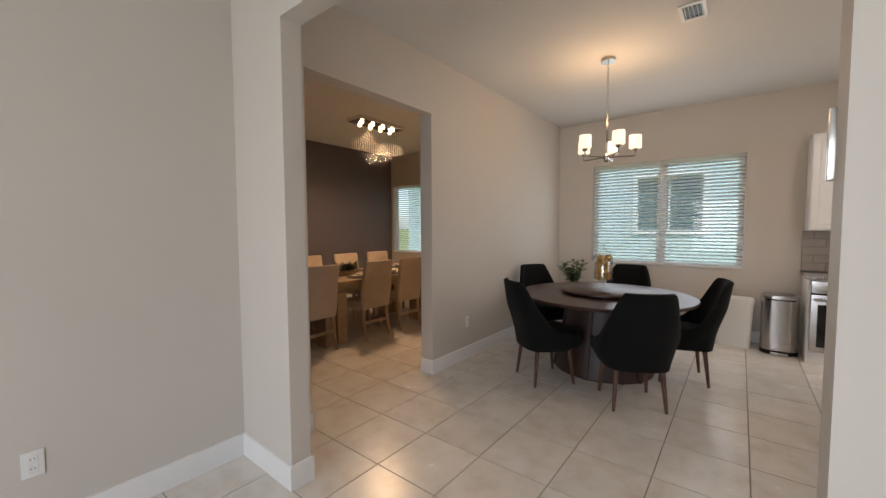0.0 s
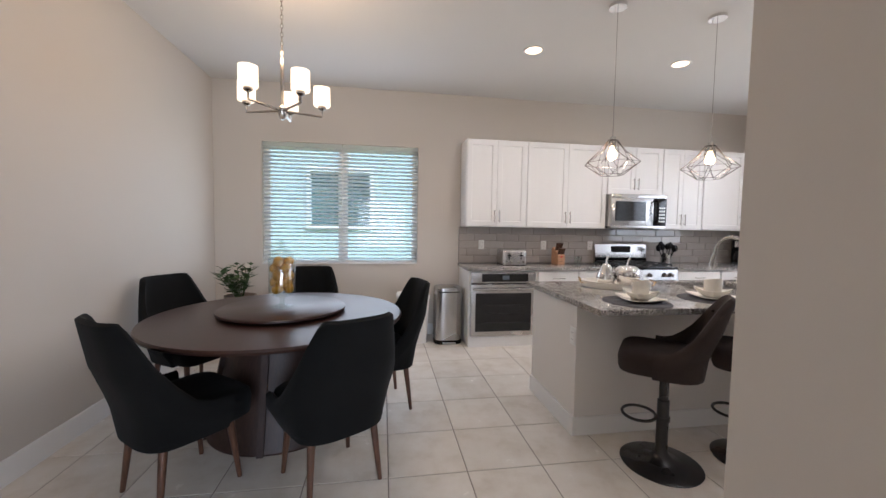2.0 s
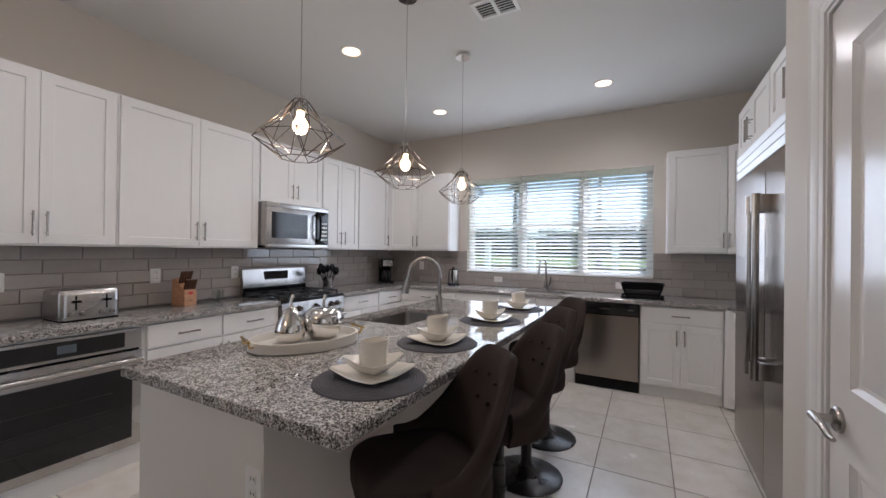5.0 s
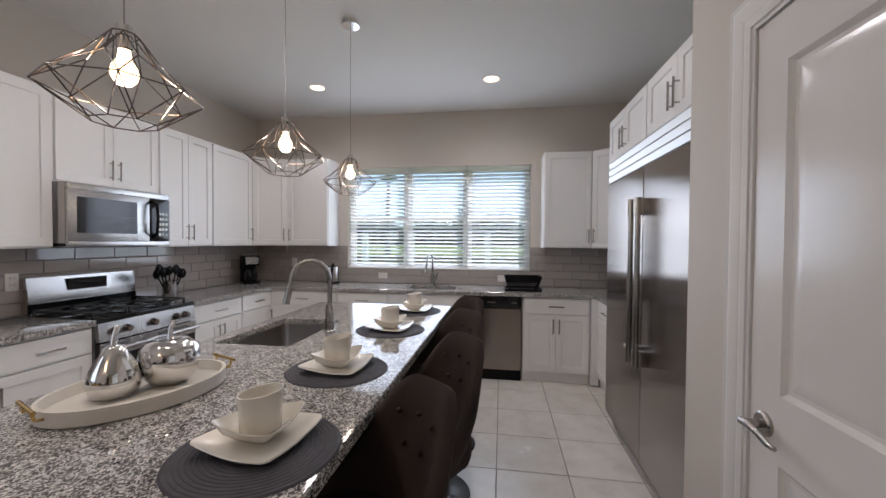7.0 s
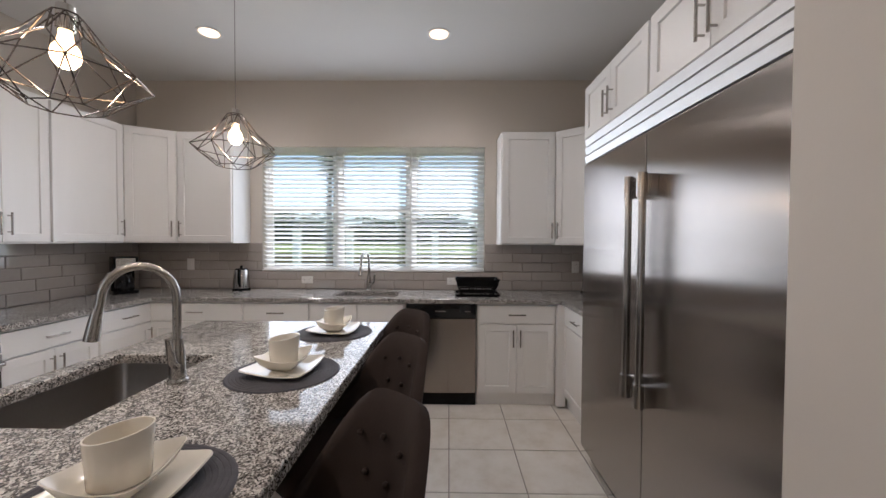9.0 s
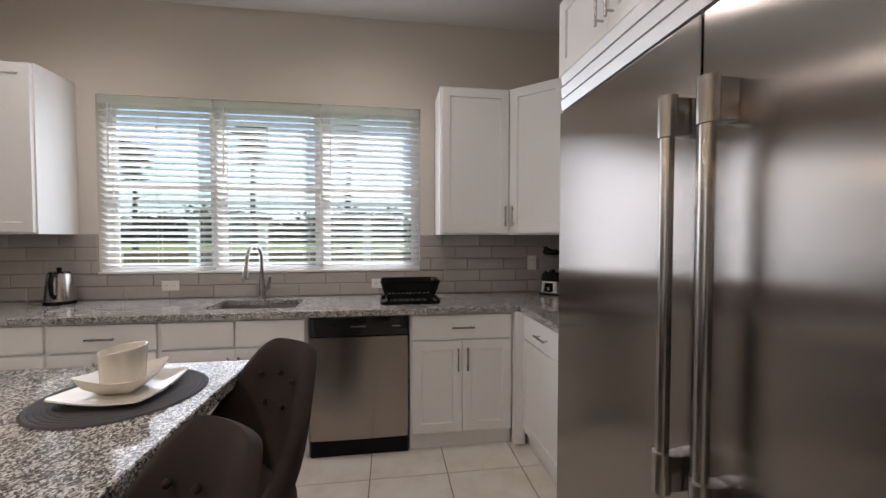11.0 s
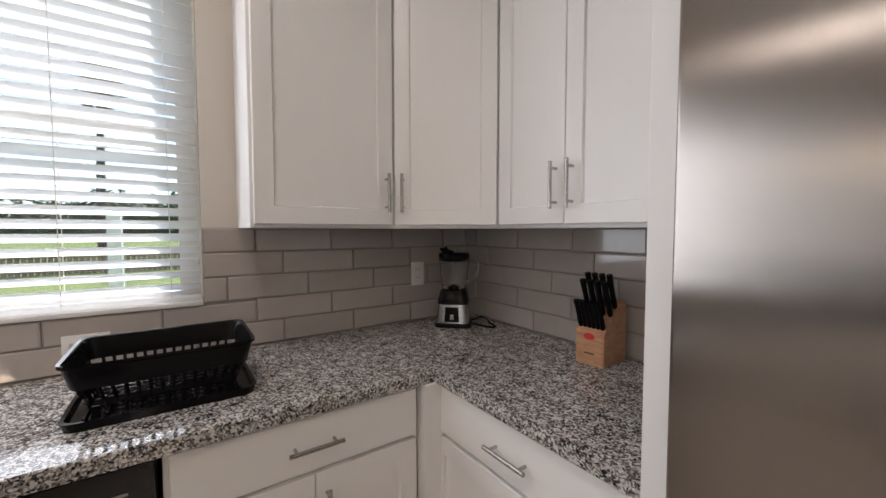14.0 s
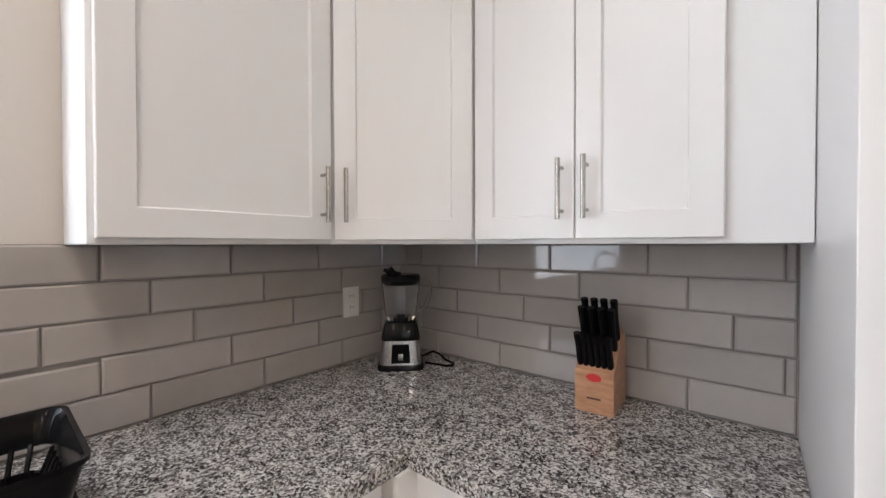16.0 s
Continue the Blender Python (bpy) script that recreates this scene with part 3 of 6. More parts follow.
def pantry_door():
    x0, x1, z1, y0, y1 = DOOR[0] + 0.015, DOOR[1] - 0.015, 2.033, 2.045, 2.083
    root = tagged(thing("door_1", "white two-panel pantry door, closed", "door"), kind="structure")
    bm = B()
    st, rails = 0.115, ((0.0, 0.24), (0.86, 1.04), (1.90, z1))
    box(bm, x0, y0, 0.008, x0 + st, y1, z1), box(bm, x1 - st, y0, 0.008, x1, y1, z1)
    for lo, hi in rails:
        box(bm, x0 + st, y0, max(lo, 0.008), x1 - st, y1, hi)
    part("leaf", bm, M["door_paint"], root)
    for lo, hi in ((0.24, 0.86), (1.04, 1.90)):
        a, b = x0 + st, x1 - st
        bm = B()
        def rect(i, y):
            return ring(bm, [(a + i, y, lo + i), (b - i, y, lo + i), (b - i, y, hi - i), (a + i, y, hi - i)])
        r = [rect(0, y1 - 0.001), rect(0.012, y1 - 0.011), rect(0.022, y1 - 0.012), rect(0.060, y1 - 0.004)]
        for p, q in zip(r, r[1:]):
            bridge(bm, p, q)
        bm.faces.new(r[-1])
        part("panel", bm, M["door_paint"], root, sharp=15)
    # lever handle
    lx, lz = x1 - 0.062, 0.945
    bm = B()
    def disc(cx, cz, r, ya, yb):
        rr = [ring(bm, [(cx + q * math.cos(k * math.pi / 12), yy, cz + q * math.sin(k * math.pi / 12)) for k in range(24)]) for q, yy in ((r, ya), (r, yb - 0.004), (r * 0.85, yb))]
        bridge(bm, rr[0], rr[1]), bridge(bm, rr[1], rr[2])
        bm.faces.new(rr[2])
    disc(lx, lz, 0.033, y1, y1 + 0.012)
    tube(bm, [(lx, y1 + 0.01, lz), (lx, y1 + 0.045, lz)], 0.011, 12)
    tube(bm, [(lx + 0.012, y1 + 0.05, lz), (lx - 0.02, y1 + 0.052, lz + 0.004), (lx - 0.06, y1 + 0.052, lz - 0.002), (lx - 0.09, y1 + 0.05, lz - 0.014), (lx - 0.112, y1 + 0.048, lz - 0.014)], [0.012, 0.011, 0.009, 0.008, 0.006], 10)
    part("lever_handle", bm, M["nickel"], root, "satin nickel lever handle")
    for hz in (0.25, 1.02, 1.59):
        bm = B()
        tube(bm, [(x0 - 0.006, y1 + 0.008, hz - 0.045), (x0 - 0.006, y1 + 0.008, hz + 0.045)], 0.007, 10)
        tube(bm, [(x0 - 0.006, y1 + 0.008, hz + 0.045), (x0 - 0.006, y1 + 0.008, hz + 0.052)], 0.004, 8)
        box(bm, x0 - 0.004, y1 - 0.001, hz - 0.05, x0 + 0.022, y1 + 0.002, hz + 0.05)
        part("hinge", bm, M["bronze"], root, "dark bronze hinge")


pantry_door()

# ---- cabinets ----
def handle_bar(parent, x, z, length, vertical, y=-0.02):
    bm = B()
    r, off = 0.006, 0.030
    ends = [(x, y - off, z - length / 2), (x, y - off, z + length / 2)] if vertical else [(x - length / 2, y - off, z), (x + length / 2, y - off, z)]
    tube(bm, ends, r, 10)
    for s in (-0.36, 0.36):
        px, pz = (x, z + s * length) if vertical else (x + s * length, z)
        tube(bm, [(px, y, pz), (px, y - off, pz)], 0.0045, 8)
    part("handle", bm, M["nickel"], parent, "satin nickel bar handle")


def front(parent, x0, z0, x1, z1, name="door", handle=None, shaker=True):
    """A cabinet front 20 mm thick, its back at y = 0. handle: (x, z, vertical)."""
    bm = B()
    fw, y0 = 0.058, -0.020
    if shaker and z1 - z0 > 0.2:
        def rect(i, y):
            return ring(bm, [(x0 + i, y, z0 + i), (x1 - i, y, z0 + i), (x1 - i, y, z1 - i), (x0 + i, y, z1 - i)])
        r = [rect(0, 0), rect(0, y0 + 0.002), rect(0.002, y0), rect(fw, y0), rect(fw + 0.0035, y0 + 0.009)]
        for p, q in zip(r, r[1:]):
            bridge(bm, p, q)
        bm.faces.new(r[0][::-1]), bm.faces.new(r[-1])
    else:
        box(bm, x0, y0, z0, x1, 0, z1, bevel=0.002, seg=1)
    d = part(name, bm, M["cabinet"], parent, sharp=25)
    if handle:
        hx, hz, vert = handle
        handle_bar(d, hx, hz, 0.145, vert)
    return d


def wall_cabinet(x, y, rz, w, z0, z1, doors, depth=0.31, label="white shaker wall cabinet with bar handles", right_handle=False, filler=0.0):
    """Local x along the front, y into the wall; doors: 1 or 2."""
    root = thing("wall_cabinet", label, "cabinet", x, y, 0, rz, "white kitchen wall cabinets")
    part("body", boxed(0, 0, z0, w + filler, depth, z1, bevel=0.0015, seg=1), M["cabinet"], root)
    g, hz = 0.010, z0 + 0.131
    if doors == 2:
        front(root, g, z0 + 0.012, w / 2 - 0.0015, z1 - 0.012, handle=(w / 2 - 0.030, hz, True))
        front(root, w / 2 + 0.0015, z0 + 0.012, w - g, z1 - 0.012, handle=(w / 2 + 0.030, hz, True))
    else:
        front(root, g, z0 + 0.012, w - g, z1 - 0.012, handle=((w - 0.04) if right_handle else 0.04, hz, True))
    return root


def base_cabinet(x, y, rz, w, fronts, depth=0.58, label="white shaker base cabinet with a drawer", side=True):
    """fronts: 'drawer+doors', 'drawer+door_l', 'drawer+door_r', 'false+doors', 'drawers'."""
    root = thing("base_cabinet", label, "cabinet", x, y, 0, rz, "white kitchen base cabinets")
    part("body", boxed(0, 0, 0.10, w, depth, 0.64 if fronts.startswith("false") else 0.876), M["cabinet"], root)
    if fronts.startswith("false"):
        part("front_rail", boxed(0, 0, 0.64, w, 0.02, 0.876), M["cabinet"], root)
    part("toe_kick", boxed(0, 0.025, 0.0, w, depth, 0.10), M["cabinet"], root)
    g, zt, zs = 0.012, 0.862, 0.705
    if fronts.startswith("false"):
        front(root, g, zs + 0.006, w / 2 - 0.006, zt, "false_front", shaker=False)
        front(root, w / 2 + 0.006, zs + 0.006, w - g, zt, "false_front", shaker=False)
    elif fronts.startswith("pair"):
        front(root, g, zs + 0.006, w / 2 - 0.006, zt, "drawer", (w / 4, 0.785, False), shaker=False)
        front(root, w / 2 + 0.006, zs + 0.006, w - g, zt, "drawer", (w * 3 / 4, 0.785, False), shaker=False)
    else:
        front(root, g, zs + 0.006, w - g, zt, "drawer", (w / 2, 0.785, False), shaker=False)
    if "doors" in fronts:
        front(root, g, 0.115, w / 2 - 0.0015, zs - 0.006, handle=(w / 2 - 0.030, 0.585, True))
        front(root, w / 2 + 0.0015, 0.115, w - g, zs - 0.006, handle=(w / 2 + 0.030, 0.585, True))
    elif "door_l" in fronts:
        front(root, g, 0.115, w - g, zs - 0.006, handle=(0.045, 0.585, True))
    elif "door_r" in fronts:
        front(root, g, 0.115, w - g, zs - 0.006, handle=(w - 0.045, 0.585, True))
    return root


UZ0, UZ1, UY = 1.371, 2.405, 5.67
for a, b, z0 in ((0.741, 1.489, UZ0), (1.489, 2.542, UZ0), (2.542, 3.305, 1.806), (3.305, 3.904, UZ0)):
    wall_cabinet(a, UY, 0, b - a - 0.001, z0, UZ1, 2)
wall_cabinet(3.904, UY, 0, 0.612, UZ0, UZ1, 1, right_handle=True)


def corner_cabinet(ax, ay, bx, by, corner, handle_right, label):
    """A wall cabinet across a corner with its door between (ax, ay) and (bx, by)."""
    d = Vector((bx - ax, by - ay, 0))
    w = d.length
    rz = math.degrees(math.atan2(d.y, d.x))
    root = thing("wall_cabinet", label, "cabinet", ax, ay, 0, rz, "white kitchen wall cabinets")
    inv = root.matrix_basis.inverted()
    bm = B()
    pts = [inv @ Vector((px, py, 0)) for px, py in [(ax, ay), (bx, by)] + corner]
    lo, hi = ring(bm, [(p.x, p.y, UZ0) for p in pts]), ring(bm, [(p.x, p.y, UZ1) for p in pts])
    bridge(bm, lo, hi)
    bm.faces.new(lo[::-1]), bm.faces.new(hi)
    part("body", bm, M["cabinet"], root)
    front(root, 0.014, UZ0 + 0.012, w - 0.014, UZ1 - 0.012, handle=((w - 0.05) if handle_right else 0.05, UZ0 + 0.131, True))


corner_cabinet(4.517, 5.67, 4.74, 5.342, [(5.049, 5.342), (5.049, 5.979), (4.517, 5.979)], True, "white shaker corner wall cabinet set diagonally")
wall_cabinet(4.74, 5.341, -90, 0.517, UZ0, UZ1, 1, right_handle=False, depth=0.309, label="white shaker wall cabinet beside the kitchen window")
wall_cabinet(4.74, 2.345, -90, 0.50, UZ0, UZ1, 1, right_handle=True, depth=0.309, label="white shaker wall cabinet beside the kitchen window")
corner_cabinet(4.74, 1.846, 4.457, 1.545, [(4.457, 1.236), (5.049, 1.236), (5.049, 1.846)], False, "white shaker corner wall cabinet set diagonally")
wall_cabinet(4.456, 1.545, 180, 0.595, UZ0, UZ1, 2, depth=0.309, filler=0.115)

BY = 5.39
base_cabinet(1.538, BY, 0, 1.012, "pair+doors", label="white base cabinet with two drawers")
base_cabinet(3.336, BY, 0, 0.62, "drawer+doors")
base_cabinet(3.957, BY, 0, 0.496, "drawer+door_r")
BX = 4.46
base_cabinet(BX, 5.389, -90, 0.82, "drawer+doors", label="white base cabinet reaching into the corner")
base_cabinet(BX, 4.568, -90, 0.567, "drawer+doors")
base_cabinet(BX, 4.0, -90, 0.81, "false+doors", label="white sink base cabinet with false drawer fronts")
base_cabinet(BX, 2.575, -90, 0.665, "drawer+doors")
base_cabinet(BX - 0.001, 1.83, 180, 0.73, "drawer+door_l", label="white base cabinet beside the refrigerator")
part("filler", boxed(4.405, 1.836, 0.02, 4.459, 1.909, 0.876), M["cabinet"], thing("corner_filler", "white corner filler strip between base cabinets", "filler"))


# ---- worktops ----
def slab(bm, x0, y0, x1, y1, hole=None, z0=0.876, z1=0.914):
    if hole is None:
        box(bm, x0, y0, z0, x1, y1, z1)
        return
    a, b, c, d = hole
    def rect(p, q, r, t, z):
        return ring(bm, [(p, q, z), (r, q, z), (r, t, z), (p, t, z)])
    e = 0.004
    r = [rect(a, b, c, d, z0), rect(x0, y0, x1, y1, z0), rect(x0, y0, x1, y1, z1 - e), rect(x0 + e, y0 + e, x1 - e, y1 - e, z1), rect(a - e, b - e, c + e, d + e, z1), rect(a, b, c, d, z1 - e)]
    for p, q in zip(r, r[1:] + r[:1]):
        bridge(bm, p, q)


root = thing("worktop", "speckled grey and white polished granite worktop", "worktop")
part("slab", boxed(0.715, 5.345, 0.876, 2.546, 5.968, 0.914, bevel=0.005), M["granite"], root)
root = thing("worktop", "speckled granite worktop with an undermounted sink", "worktop")
for dims, hole in (((3.332, 5.345, 4.4145, 5.968), None), ((4.415, 1.8695, 5.038, 5.968), (4.56, 3.29, 4.90, 3.83)), ((3.746, 1.247, 5.038, 1.869), None)):
    bm = B()
    slab(bm, *dims, hole)
    part("slab", bm, M["granite"], root)


def sink(name_label, x0, y0, x1, y1, z_top=0.876, depth=0.2):
    root = thing("sink", name_label, "sink", (x0 + x1) / 2, (y0 + y1) / 2, z_top)
    w, d = x1 - x0 + 0.012, y1 - y0 + 0.012
    o = rounded(w, d, 0.035, 5)
    bm = B()
    rings = loft(bm, [(o, -0.001), (scaled(o, 0.985), -depth * 0.8), (scaled(o, 0.95, 0.93), -depth * 0.97), (scaled(o, 0.85, 0.82), -depth), (scaled(o, 0.1), -depth - 0.004)], cap=False)
    bm.faces.new(rings[-1])
    part("bowl", bm, M["sink"], root)
    bm = B()
    lathe(bm, [(0.038, -depth - 0.003), (0.042, -depth + 0.001), (0.03, -depth + 0.002)], 20)
    part("drain", bm, M["chrome"], root)


sink("brushed steel undermounted sink in granite", 4.56, 3.29, 4.90, 3.83)

# ---- island ----
IX0, IX1, IY0, IY1 = 0.985, 3.52, 3.185, 4.30
HOLE = (2.205, 3.82, 2.835, 4.225)
root = thing("kitchen_island", "long greige kitchen island with white baseboard", "island")
part("body", boxed(1.03, 3.525, 0.0, 2.15, 4.25, 0.876), M["island"], root, "pale greige painted island base")
part("body", boxed(2.88, 3.525, 0.0, 3.60, 4.25, 0.876), M["island"], root)
part("knee_wall", boxed(2.15, 3.525, 0.0, 2.88, 3.64, 0.876), M["island"], root)
part("cabinet_front", boxed(2.15, 4.232, 0.0, 2.88, 4.25, 0.876), M["cabinet"], root)
bm = B()
box(bm, 1.016, 3.511, 0, 3.60, 3.525, 0.125, bevel=0.003, seg=1)
box(bm, 1.016, 3.525, 0, 1.03, 4.25, 0.125)
part("baseboard", bm, M["trim"], root, "white baseboard")
part("corner_block", boxed(1.022, 3.517, 0.80, 1.16, 3.60, 0.8755), M["island"], root)
root = thing("island_worktop", "speckled granite island worktop with a sink cutout", "worktop")
bm = B()
slab(bm, IX0, IY0, IX1, IY1, HOLE, 0.8765, 0.914)
part("slab", bm, M["granite"], root)
sink("deep dark steel sink in the island", *HOLE)


def faucet(x, y, rz, s, label):
    """Gooseneck pull-down faucet; the spout points along local +y."""
    root = thing("faucet", label, "faucet", x, y, 0.914, rz)
    bm = B()
    lathe(bm, [(0.030 * s, 0.0), (0.030 * s, 0.008 * s), (0.024 * s, 0.014 * s), (0.022 * s, 0.09 * s), (0.017 * s, 0.14 * s)], 20)
    part("base", bm, M["nickel"], root)
    bm = B()
    pts = [(0, 0, 0.12 * s), (0, 0, 0.27 * s)]
    for k in range(1, 13):
        a = math.pi * k / 12
        pts.append((0, (0.095 - 0.095 * math.cos(a)) * s, (0.27 + 0.105 * math.sin(a)) * s))
    pts.append((0, 0.197 * s, 0.235 * s))
    tube(bm, pts, 0.0125 * s, 12)
    part("spout", bm, M["nickel"], root)
    bm = B()
    tube(bm, [(0, 0.196 * s, 0.25 * s), (0, 0.205 * s, 0.20 * s), (0, 0.213 * s, 0.155 * s)], [0.0135 * s, 0.018 * s, 0.020 * s], 12)
    part("spray_head", bm, M["nickel"], root)
    bm = B()
    tube(bm, [(-0.018 * s, 0, 0.060 * s), (-0.046 * s, 0.004, 0.075 * s), (-0.064 * s, 0.012 * s, 0.155 * s)], [0.014 * s, 0.012 * s, 0.008 * s], 10)
    part("lever", bm, M["nickel"], root)


faucet(2.53, 3.757, 25, 1.08, "satin nickel gooseneck faucet on the island")
faucet(4.965, 3.605, 80, 1.02, "satin nickel gooseneck faucet at the window sink")

# ---- appliances ----
def fridge():
    root = thing("refrigerator", "wide twin-door built-in stainless steel refrigerator", "refrigerator")
    yf = 1.962
    part("body", boxed(2.085, 1.30, 0.0, 3.664, 1.886, 2.052), M["steel_dark"], root)
    part("toe_grille", boxed(2.09, 1.895, 0.0, 3.66, 1.90, 0.095), M["black_plastic"], root)
    for a, b, hx in ((2.088, 2.912, 2.830), (2.920, 3.672, 2.950)):
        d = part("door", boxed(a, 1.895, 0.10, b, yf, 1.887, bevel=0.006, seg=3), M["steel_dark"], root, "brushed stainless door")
        bm = B()
        tube(bm, [(hx, yf + 0.058, 0.74), (hx, yf + 0.058, 1.665)], 0.0165, 16)
        part("handle", bm, M["nickel"], d, "long tubular handle")
        for z in (0.715, 1.60):
            bm = B()
            box(bm, hx - 0.02, yf, z, hx + 0.02, yf + 0.045, z + 0.09, bevel=0.004)
            tube(bm, [(hx, yf + 0.058, z - 0.005), (hx, yf + 0.058, z + 0.095)], 0.0225, 16)
            part("handle_mount", bm, M["nickel"], d)
    part("grille_frame", boxed(2.088, 1.892, 1.893, 3.666, 1.915, 2.052), M["black_plastic"], root)
    for k in range(3):
        bm = B()
        z = 1.894 + k * 0.053
        prof = [(1.912, z), (1.955, z + 0.004), (1.962, z + 0.044), (1.912, z + 0.051)]
        rings = [ring(bm, [(x, a, b) for a, b in prof]) for x in (2.088, 3.666)]
        bridge(bm, *rings)
        bm.faces.new(rings[0]), bm.faces.new(rings[1][::-1])
        # slats take the pale steel that stands in for reflected window light
        part("grille_slat", bm, M["steel_window_lit"], root)


fridge()
for a in (2.949, 3.745):
    root = thing("wall_cabinet", "low white shaker cabinet above the refrigerator", "cabinet", a, 1.92, 0, 180, "white kitchen wall cabinets")
    part("body", boxed(0, 0, 2.058, 0.795, 0.68, UZ1, bevel=0.0015, seg=1), M["cabinet"], root)
    front(root, 0.01, 2.068, 0.396, UZ1 - 0.012, handle=(0.366, 2.175, True))
    front(root, 0.399, 2.068, 0.785, UZ1 - 0.012, handle=(0.429, 2.175, True))
root = thing("end_panel", "tall white panel beside the refrigerator", "panel")
part("panel", boxed(3.675, 1.236, 0.0, 3.7445, 1.888, 2.056, bevel=0.001, seg=1), M["cabinet"], root)


def wall_oven():
    root = thing("oven_cabinet", "white cabinet holding the built-in oven", "cabinet", 0.735, 5.39, 0)
    part("side_panel", boxed(0, -0.002, 0.0, 0.02, 0.58, 0.876), M["cabinet"], root)
    part("side_panel", boxed(0.78, -0.002, 0.0, 0.80, 0.58, 0.876), M["cabinet"], root)
    part("base", boxed(0.02, -0.002, 0.0, 0.78, 0.58, 0.128), M["cabinet"], root)
    part("top_rail", boxed(0.02, 0.0, 0.862, 0.78, 0.58, 0.876), M["cabinet"], root)
    ov = thing("wall_oven", "stainless steel built-in oven with black glass", "oven", 0.757, 5.39, 0.132)
    w = 0.756
    part("body", boxed(0.002, 0.002, 0, w - 0.002, 0.55, 0.728), M["black_plastic"], ov)
    part("control_panel", boxed(0, -0.028, 0.605, w, 0.0, 0.728, bevel=0.002), M["steel"], ov)
    part("display", boxed(0.12, -0.030, 0.622, w - 0.09, -0.0285, 0.712), M["black_gloss"], ov)
    part("screen", boxed(0.36, -0.0315, 0.645, 0.44, -0.0302, 0.69), surface_cache("screen"), ov)
    d = part("door", boxed(0, -0.034, 0.0, w, 0.0, 0.592, bevel=0.003), M["steel"], ov, "stainless door")
    part("glass", boxed(0.05, -0.0375, 0.055, w - 0.05, -0.0345, 0.492), M["black_gloss"], d, "black glass")
    bm = B()
    for k in range(3):
        tube(bm, [(0.15, -0.0385, 0.16 + k * 0.1), (w - 0.15, -0.0385, 0.16 + k * 0.1)], 0.0012, 6)
    part("rack", bm, M["iron"], d)
    bm = B()
    tube(bm, [(0.015, -0.085, 0.545), (w - 0.015, -0.085, 0.545)], 0.014, 14)
    for x in (0.05, w - 0.05):
        tube(bm, [(x, -0.034, 0.545), (x, -0.085, 0.545)], 0.009, 10)
    part("handle", bm, M["steel"], d)


CACHE = {}


def surface_cache(key):
    table = {"screen": ((0.10, 0.12, 0.14), 0.1), "dark_blue": ((0.02, 0.03, 0.05), 0.1)}
    if key not in CACHE:
        CACHE[key] = surface(key, table[key][0], table[key][1], var=0.1, relief=0.0)
    return CACHE[key]


wall_oven()


